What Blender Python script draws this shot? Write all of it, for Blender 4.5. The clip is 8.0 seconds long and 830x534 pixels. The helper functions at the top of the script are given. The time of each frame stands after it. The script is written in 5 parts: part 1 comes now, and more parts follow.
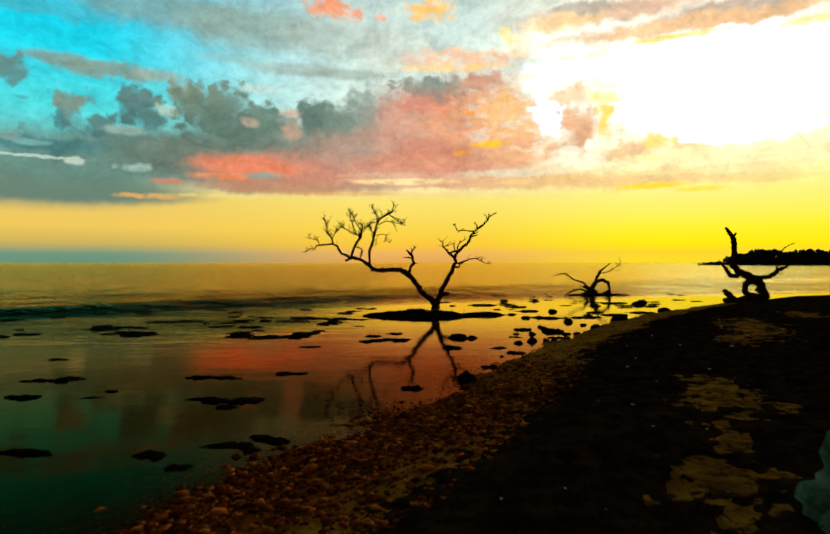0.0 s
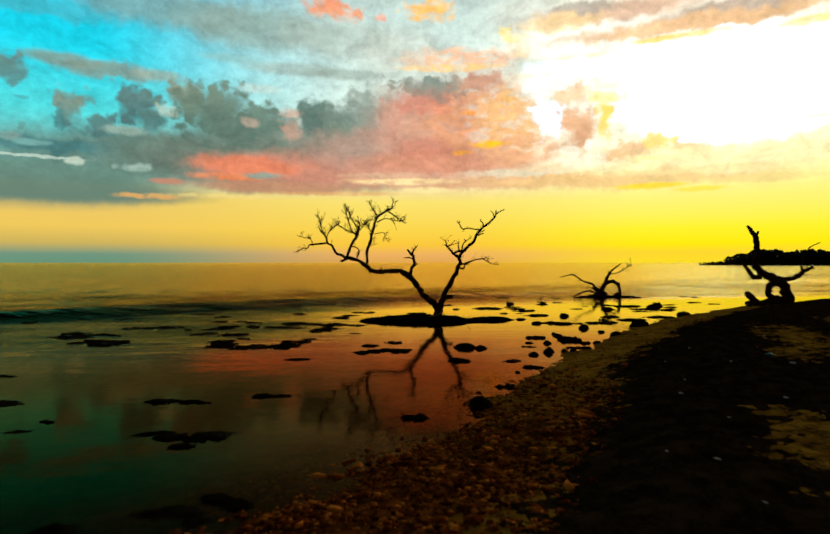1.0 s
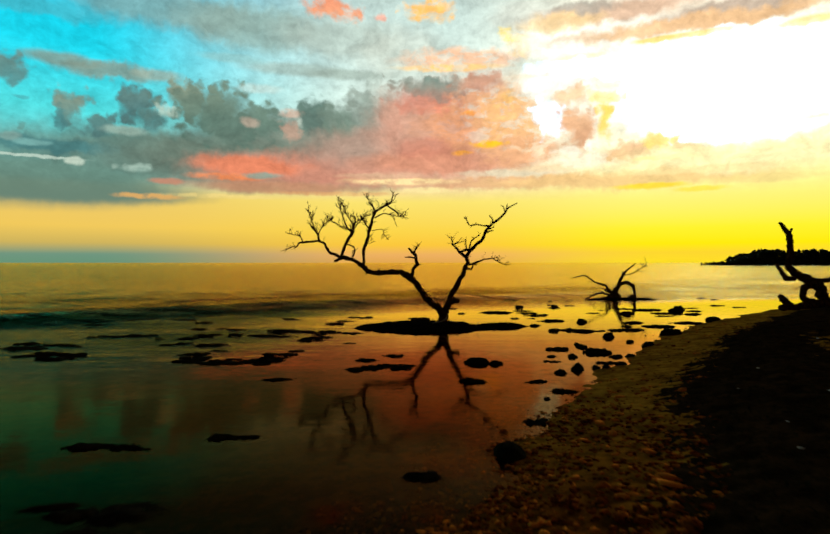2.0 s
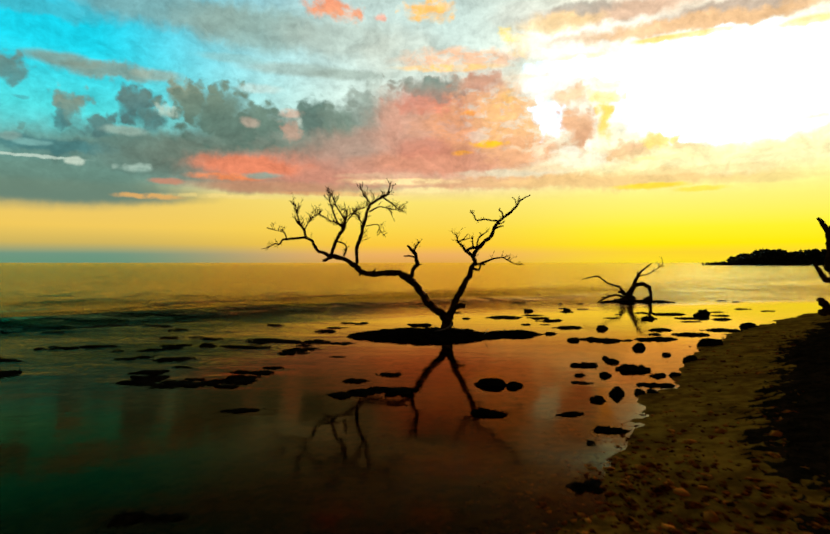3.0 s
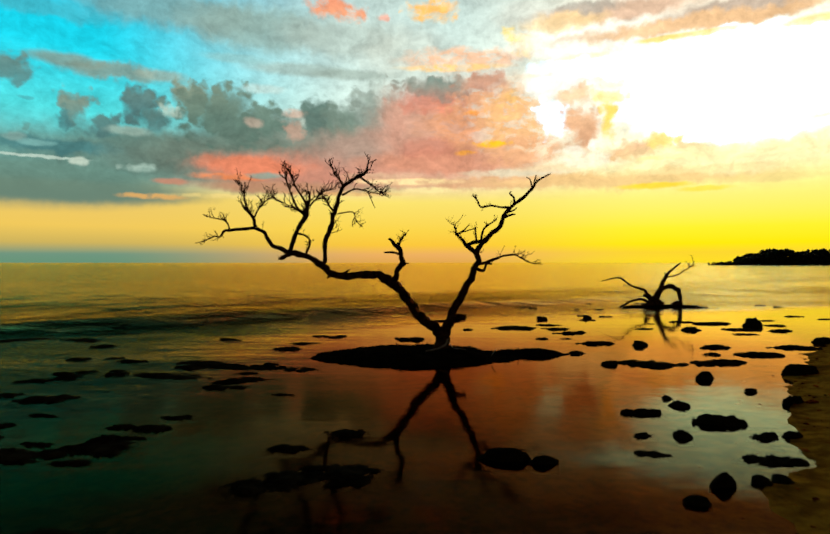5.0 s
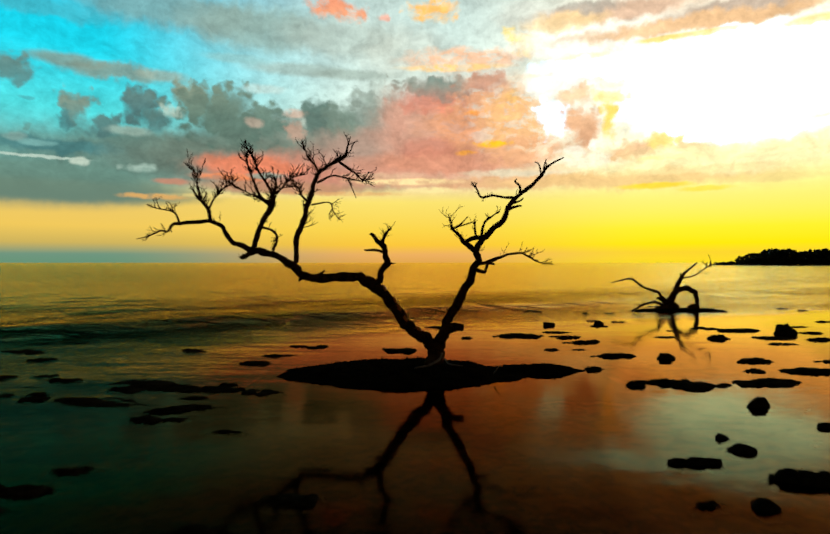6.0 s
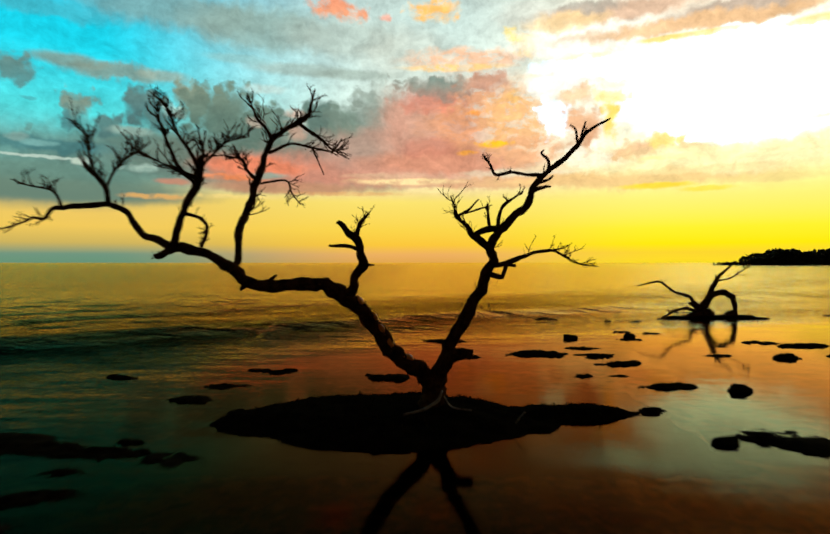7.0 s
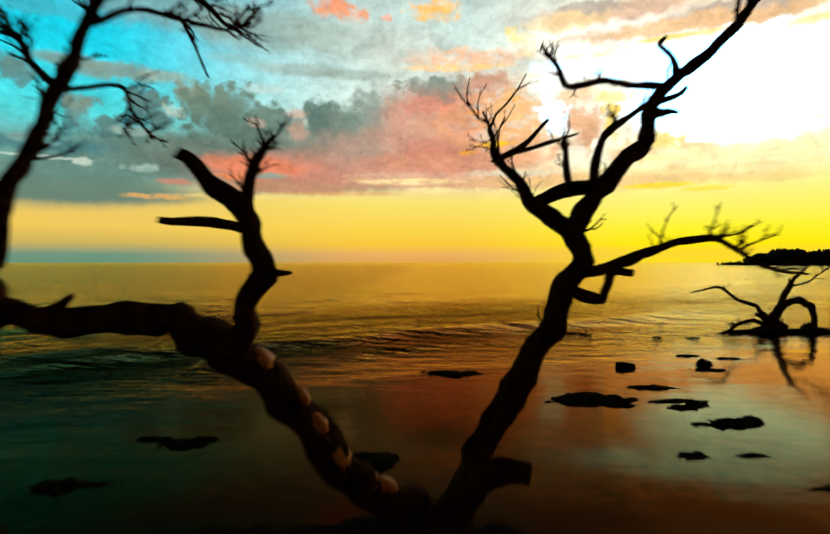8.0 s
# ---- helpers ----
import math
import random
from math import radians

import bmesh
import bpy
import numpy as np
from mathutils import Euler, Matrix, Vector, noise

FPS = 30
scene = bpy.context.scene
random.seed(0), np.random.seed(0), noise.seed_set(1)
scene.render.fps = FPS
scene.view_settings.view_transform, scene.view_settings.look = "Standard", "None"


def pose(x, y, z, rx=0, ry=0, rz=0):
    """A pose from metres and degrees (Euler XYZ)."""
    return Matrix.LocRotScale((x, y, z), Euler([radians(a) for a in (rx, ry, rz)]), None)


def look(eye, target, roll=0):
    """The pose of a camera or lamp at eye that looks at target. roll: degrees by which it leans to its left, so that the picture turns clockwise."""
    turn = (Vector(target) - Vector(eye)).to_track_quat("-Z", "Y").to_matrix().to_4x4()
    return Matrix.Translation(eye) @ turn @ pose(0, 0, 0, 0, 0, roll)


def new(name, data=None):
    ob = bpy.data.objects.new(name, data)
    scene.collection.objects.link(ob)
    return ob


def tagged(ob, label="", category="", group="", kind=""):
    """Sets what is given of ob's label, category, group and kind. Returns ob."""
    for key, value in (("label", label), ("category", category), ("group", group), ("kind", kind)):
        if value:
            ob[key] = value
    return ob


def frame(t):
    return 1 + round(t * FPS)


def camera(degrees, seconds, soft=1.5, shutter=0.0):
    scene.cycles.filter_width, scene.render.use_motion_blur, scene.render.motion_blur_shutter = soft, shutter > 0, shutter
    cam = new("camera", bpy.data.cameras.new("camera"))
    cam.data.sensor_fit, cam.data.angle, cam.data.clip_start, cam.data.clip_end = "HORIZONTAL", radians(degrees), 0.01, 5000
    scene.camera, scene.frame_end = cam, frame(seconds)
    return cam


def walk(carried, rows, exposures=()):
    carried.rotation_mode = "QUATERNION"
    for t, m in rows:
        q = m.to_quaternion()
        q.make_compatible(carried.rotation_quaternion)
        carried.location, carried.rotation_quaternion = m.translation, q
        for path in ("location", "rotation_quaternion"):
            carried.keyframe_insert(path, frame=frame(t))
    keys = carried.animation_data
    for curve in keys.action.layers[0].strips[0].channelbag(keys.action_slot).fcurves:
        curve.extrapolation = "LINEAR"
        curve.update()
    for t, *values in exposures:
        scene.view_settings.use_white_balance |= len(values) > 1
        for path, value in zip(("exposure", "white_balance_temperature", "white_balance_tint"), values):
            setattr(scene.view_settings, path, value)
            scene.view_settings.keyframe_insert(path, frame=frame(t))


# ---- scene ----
PATH = [
    (0.0, -0.004, 0.000, 1.595, 0.000, 0.0),
    (0.5, -0.006, 0.601, 1.607, 0.000, 0.0),
    (1.0, -0.039, 1.292, 1.614, 0.000, 0.0),
    (1.5, -0.077, 2.078, 1.617, 0.000, 0.0),
    (2.8, -0.100, 4.273, 1.609, 0.000, 0.0),
    (3.5, -0.042, 5.363, 1.601, 0.000, 0.0),
    (4.0, 0.028, 6.059, 1.594, 0.000, 0.0),
    (4.5, 0.112, 6.817, 1.588, 0.265, 0.0),
    (5.8, 0.342, 8.651, 1.579, 0.358, 0.0),
    (6.5, 0.435, 10.039, 1.584, 0.451, 0.0),
    (7.0, 0.477, 11.324, 1.592, 0.504, 0.0),
    (7.5, 0.500, 13.033, 1.606, 0.531, 0.0),
    (8.0, 0.512, 14.575, 1.606, 0.584, 0.0),
]
cam = camera(72.0, 8.0, soft=1.7, shutter=0.5)
walk(cam, [(t, pose(x, y, z, 89.55 + tilt, 0, turn)) for t, x, y, z, turn, tilt in PATH], exposures=[(0.0, 0.0), (8.0, 0.0)])

# ---------------------------------------------------------------- world, sun
SUN_AZ, SUN_EL = 28.0, 15.0


def lin(c):
    return tuple(((v / 255 + 0.055) / 1.055) ** 2.4 if v > 10 else v / 255 / 12.92 for v in c) + (1.0,)


class Nodes:
    """Short calls for node trees."""

    def __init__(self, tree):
        self.tree = tree
        tree.nodes.clear()

    def add(self, kind):
        return self.tree.nodes.new(kind)

    def put(self, socket, v):
        if isinstance(v, bpy.types.NodeSocket):
            self.tree.links.new(v, socket)
        elif v is not None:
            socket.default_value = v

    def math(self, op, a, b=None, c=None, clamp=False):
        n = self.add("ShaderNodeMath")
        n.operation, n.use_clamp = op, clamp
        for s, v in zip(n.inputs, (a, b, c)):
            self.put(s, v)
        return n.outputs[0]

    def vec(self, op, a, b=None, c=None):
        n = self.add("ShaderNodeVectorMath")
        n.operation = op
        for s, v in zip(n.inputs, (a, b, c)):
            self.put(s, v)
        return n.outputs["Value"] if op in ("LENGTH", "DOT_PRODUCT") else n.outputs[0]

    def span(self, v, a, b, lo=0.0, hi=1.0, smooth=True):
        n = self.add("ShaderNodeMapRange")
        n.interpolation_type = "SMOOTHSTEP" if smooth else "LINEAR"
        for s, x in zip(n.inputs, (v, a, b, lo, hi)):
            self.put(s, x)
        return n.outputs[0]

    def mix(self, f, a, b, blend="MIX"):
        n = self.add("ShaderNodeMix")
        n.data_type, n.blend_type = "RGBA", blend
        self.put(n.inputs[0], f), self.put(n.inputs[6], a), self.put(n.inputs[7], b)
        return n.outputs[2]

    def noise(self, vector, scale, detail=4.0, rough=0.55, out="Fac", flat=False):
        n = self.add("ShaderNodeTexNoise")
        n.noise_dimensions = "2D" if flat else "3D"
        self.put(n.inputs["Vector"], vector)
        n.inputs["Scale"].default_value, n.inputs["Detail"].default_value, n.inputs["Roughness"].default_value = scale, detail, rough
        return n.outputs[out]

    def ramp(self, v, stops, mode="LINEAR"):
        n = self.add("ShaderNodeValToRGB")
        n.color_ramp.interpolation = mode
        e = n.color_ramp.elements
        while len(e) < len(stops):
            e.new(0.5)
        for x, (p, c) in zip(e, stops):
            x.position, x.color = p, c
        self.put(n.inputs[0], v)
        return n.outputs[0]


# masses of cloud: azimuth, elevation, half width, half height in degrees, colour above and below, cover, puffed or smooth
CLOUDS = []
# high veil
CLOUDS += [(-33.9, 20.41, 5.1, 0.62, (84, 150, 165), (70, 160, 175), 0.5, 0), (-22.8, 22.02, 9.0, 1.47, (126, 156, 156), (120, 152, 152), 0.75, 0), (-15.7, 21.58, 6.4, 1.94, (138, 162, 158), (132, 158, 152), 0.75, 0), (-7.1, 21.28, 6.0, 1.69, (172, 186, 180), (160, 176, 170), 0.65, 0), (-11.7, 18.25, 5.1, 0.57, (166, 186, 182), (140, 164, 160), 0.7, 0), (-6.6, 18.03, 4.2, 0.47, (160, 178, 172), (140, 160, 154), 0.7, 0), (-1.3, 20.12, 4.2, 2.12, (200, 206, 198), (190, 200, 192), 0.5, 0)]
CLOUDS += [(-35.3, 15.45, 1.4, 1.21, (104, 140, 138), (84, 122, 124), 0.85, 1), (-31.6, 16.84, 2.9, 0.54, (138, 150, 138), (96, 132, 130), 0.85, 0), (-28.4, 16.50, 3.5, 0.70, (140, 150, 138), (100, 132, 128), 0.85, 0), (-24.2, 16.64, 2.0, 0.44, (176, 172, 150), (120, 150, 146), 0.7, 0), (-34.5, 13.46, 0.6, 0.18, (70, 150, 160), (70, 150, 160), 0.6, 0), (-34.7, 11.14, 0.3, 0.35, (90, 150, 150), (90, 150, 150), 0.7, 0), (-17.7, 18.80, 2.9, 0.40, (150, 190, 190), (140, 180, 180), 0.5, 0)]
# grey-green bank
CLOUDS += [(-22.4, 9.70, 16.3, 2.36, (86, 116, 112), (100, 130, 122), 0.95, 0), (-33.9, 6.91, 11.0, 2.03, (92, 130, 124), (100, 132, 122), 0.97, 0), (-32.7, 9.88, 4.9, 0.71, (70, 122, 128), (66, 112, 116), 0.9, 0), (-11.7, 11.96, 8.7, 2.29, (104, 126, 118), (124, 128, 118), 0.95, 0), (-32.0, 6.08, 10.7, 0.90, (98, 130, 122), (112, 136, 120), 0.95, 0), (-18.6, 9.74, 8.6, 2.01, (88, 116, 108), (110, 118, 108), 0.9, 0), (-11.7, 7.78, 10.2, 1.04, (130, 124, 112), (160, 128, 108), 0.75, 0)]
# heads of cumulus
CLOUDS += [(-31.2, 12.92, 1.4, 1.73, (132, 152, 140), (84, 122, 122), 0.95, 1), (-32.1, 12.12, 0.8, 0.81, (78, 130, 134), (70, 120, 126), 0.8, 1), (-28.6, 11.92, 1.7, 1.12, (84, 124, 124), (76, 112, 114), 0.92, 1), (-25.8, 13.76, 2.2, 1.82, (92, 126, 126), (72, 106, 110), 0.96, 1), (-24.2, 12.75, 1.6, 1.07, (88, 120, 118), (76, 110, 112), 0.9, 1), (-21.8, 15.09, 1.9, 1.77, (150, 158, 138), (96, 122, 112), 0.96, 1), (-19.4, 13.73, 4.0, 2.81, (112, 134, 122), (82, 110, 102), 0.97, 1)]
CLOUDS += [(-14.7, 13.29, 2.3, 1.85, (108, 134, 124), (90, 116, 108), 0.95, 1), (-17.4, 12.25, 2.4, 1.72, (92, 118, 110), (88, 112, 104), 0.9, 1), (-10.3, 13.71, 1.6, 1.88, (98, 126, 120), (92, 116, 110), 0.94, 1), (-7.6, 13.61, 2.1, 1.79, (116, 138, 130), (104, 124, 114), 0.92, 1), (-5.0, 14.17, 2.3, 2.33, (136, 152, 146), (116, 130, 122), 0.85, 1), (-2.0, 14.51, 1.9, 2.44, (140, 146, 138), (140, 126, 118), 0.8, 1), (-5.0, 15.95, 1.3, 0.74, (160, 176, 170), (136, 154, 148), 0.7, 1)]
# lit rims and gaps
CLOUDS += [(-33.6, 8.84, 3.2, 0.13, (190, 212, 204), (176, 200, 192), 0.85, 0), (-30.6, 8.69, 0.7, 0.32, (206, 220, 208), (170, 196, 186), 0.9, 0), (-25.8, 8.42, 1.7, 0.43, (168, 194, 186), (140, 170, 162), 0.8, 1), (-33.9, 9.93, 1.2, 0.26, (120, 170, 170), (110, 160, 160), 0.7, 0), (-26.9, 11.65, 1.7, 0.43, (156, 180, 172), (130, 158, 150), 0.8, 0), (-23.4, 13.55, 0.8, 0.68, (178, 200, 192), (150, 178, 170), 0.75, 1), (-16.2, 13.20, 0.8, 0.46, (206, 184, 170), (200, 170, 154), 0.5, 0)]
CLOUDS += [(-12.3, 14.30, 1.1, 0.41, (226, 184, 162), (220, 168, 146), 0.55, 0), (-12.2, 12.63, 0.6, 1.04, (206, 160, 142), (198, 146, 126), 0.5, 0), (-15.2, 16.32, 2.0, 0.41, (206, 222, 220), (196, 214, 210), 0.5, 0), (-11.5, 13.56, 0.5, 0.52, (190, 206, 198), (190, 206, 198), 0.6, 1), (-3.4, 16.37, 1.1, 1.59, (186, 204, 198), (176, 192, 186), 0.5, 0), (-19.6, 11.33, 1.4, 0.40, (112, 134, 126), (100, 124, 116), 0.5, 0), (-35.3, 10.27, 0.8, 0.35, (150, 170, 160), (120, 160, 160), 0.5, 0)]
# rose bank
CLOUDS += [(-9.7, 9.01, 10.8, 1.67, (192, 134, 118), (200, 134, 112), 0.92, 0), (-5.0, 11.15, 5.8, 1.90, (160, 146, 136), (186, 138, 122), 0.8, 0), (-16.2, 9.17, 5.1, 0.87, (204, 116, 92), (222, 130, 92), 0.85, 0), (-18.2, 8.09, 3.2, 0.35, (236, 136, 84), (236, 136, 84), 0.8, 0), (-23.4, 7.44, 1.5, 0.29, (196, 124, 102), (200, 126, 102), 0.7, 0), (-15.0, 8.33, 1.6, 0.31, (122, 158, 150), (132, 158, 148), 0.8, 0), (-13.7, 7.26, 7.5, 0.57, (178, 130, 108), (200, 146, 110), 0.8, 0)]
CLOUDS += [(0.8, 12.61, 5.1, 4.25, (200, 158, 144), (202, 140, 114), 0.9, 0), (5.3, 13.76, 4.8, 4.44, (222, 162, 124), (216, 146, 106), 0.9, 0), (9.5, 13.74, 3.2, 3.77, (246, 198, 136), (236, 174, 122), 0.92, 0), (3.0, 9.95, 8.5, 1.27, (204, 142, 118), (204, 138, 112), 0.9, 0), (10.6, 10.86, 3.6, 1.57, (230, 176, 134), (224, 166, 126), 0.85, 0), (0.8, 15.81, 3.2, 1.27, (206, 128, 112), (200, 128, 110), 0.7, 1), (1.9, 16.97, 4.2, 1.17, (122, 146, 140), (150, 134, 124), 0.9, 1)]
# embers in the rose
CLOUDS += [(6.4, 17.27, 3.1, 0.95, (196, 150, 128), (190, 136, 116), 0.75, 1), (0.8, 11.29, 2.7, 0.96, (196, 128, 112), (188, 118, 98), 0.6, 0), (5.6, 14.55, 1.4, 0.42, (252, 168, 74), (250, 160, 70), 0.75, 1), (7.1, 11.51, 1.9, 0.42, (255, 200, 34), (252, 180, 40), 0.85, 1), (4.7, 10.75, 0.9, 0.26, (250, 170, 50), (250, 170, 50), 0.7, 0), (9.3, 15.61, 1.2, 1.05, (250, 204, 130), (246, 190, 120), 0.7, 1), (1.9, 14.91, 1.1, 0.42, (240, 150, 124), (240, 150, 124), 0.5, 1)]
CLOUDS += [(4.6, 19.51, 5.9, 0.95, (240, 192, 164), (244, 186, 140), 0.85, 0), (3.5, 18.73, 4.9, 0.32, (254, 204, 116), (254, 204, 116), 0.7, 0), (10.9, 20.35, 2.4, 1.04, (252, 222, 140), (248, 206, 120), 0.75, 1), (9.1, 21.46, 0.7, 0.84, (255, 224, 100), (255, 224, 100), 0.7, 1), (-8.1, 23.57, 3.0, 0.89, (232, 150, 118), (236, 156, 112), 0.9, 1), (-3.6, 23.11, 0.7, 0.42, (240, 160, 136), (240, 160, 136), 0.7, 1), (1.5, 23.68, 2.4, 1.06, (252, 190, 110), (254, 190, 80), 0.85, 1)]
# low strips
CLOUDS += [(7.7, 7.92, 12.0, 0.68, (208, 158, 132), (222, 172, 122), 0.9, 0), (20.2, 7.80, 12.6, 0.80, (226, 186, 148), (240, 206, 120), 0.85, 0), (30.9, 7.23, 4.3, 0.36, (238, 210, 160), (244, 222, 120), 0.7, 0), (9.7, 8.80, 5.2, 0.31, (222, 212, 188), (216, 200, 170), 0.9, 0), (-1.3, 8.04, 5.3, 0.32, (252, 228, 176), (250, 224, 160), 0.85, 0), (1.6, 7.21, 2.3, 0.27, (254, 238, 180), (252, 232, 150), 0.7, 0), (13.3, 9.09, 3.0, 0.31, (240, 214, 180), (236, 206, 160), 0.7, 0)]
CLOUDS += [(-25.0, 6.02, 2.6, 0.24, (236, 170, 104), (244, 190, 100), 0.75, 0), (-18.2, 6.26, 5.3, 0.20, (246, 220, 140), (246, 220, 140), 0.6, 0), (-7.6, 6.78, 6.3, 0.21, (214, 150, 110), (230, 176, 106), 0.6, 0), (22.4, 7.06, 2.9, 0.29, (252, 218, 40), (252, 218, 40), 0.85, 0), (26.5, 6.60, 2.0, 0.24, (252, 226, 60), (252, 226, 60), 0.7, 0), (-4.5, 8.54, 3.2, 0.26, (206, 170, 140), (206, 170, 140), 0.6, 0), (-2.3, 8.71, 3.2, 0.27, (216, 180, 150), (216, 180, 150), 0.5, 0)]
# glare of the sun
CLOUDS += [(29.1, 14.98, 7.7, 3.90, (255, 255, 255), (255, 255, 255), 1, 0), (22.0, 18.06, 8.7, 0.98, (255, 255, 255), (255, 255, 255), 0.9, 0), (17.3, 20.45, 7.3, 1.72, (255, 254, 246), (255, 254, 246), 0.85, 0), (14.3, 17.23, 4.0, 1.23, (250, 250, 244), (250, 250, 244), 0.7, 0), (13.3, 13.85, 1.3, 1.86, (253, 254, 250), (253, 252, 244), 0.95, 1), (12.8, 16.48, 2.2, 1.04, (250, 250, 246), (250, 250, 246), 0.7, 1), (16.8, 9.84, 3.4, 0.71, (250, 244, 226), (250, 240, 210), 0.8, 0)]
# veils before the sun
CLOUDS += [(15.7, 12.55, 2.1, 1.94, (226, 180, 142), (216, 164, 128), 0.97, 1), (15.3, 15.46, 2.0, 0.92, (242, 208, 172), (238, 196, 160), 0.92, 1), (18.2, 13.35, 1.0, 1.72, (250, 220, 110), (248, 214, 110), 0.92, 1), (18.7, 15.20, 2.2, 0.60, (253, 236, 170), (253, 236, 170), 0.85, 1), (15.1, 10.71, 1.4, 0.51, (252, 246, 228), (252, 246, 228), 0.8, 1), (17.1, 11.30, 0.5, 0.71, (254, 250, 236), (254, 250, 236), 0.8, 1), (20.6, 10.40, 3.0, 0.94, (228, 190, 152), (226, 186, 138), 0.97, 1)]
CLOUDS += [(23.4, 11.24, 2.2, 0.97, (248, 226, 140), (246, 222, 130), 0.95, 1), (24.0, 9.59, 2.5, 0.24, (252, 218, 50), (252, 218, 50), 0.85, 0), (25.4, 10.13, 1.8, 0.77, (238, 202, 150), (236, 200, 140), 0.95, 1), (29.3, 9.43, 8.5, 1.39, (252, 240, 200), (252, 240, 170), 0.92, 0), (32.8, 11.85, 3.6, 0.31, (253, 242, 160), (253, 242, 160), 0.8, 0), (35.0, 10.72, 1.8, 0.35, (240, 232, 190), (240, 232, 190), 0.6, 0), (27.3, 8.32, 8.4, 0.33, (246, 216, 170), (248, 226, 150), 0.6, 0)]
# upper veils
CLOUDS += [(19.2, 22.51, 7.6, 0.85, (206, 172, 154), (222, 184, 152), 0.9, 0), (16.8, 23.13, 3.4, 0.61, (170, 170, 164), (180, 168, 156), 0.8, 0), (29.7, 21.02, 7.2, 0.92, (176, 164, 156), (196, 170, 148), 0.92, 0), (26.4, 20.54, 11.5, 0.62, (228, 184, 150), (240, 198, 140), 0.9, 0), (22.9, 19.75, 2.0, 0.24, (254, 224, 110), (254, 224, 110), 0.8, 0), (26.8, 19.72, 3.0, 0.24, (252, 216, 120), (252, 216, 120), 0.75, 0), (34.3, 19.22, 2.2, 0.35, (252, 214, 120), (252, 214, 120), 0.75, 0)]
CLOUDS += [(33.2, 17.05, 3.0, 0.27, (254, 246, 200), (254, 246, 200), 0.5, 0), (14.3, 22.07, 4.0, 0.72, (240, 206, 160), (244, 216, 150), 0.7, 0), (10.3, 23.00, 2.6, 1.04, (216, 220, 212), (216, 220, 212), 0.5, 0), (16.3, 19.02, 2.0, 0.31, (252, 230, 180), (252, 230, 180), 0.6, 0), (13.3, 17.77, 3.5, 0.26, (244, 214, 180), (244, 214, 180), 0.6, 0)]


def elevation_ramp(w, el, stops):
    return w.ramp(w.math("DIVIDE", el, 40.0), [(e / 40.0, lin(c)) for e, c in stops])


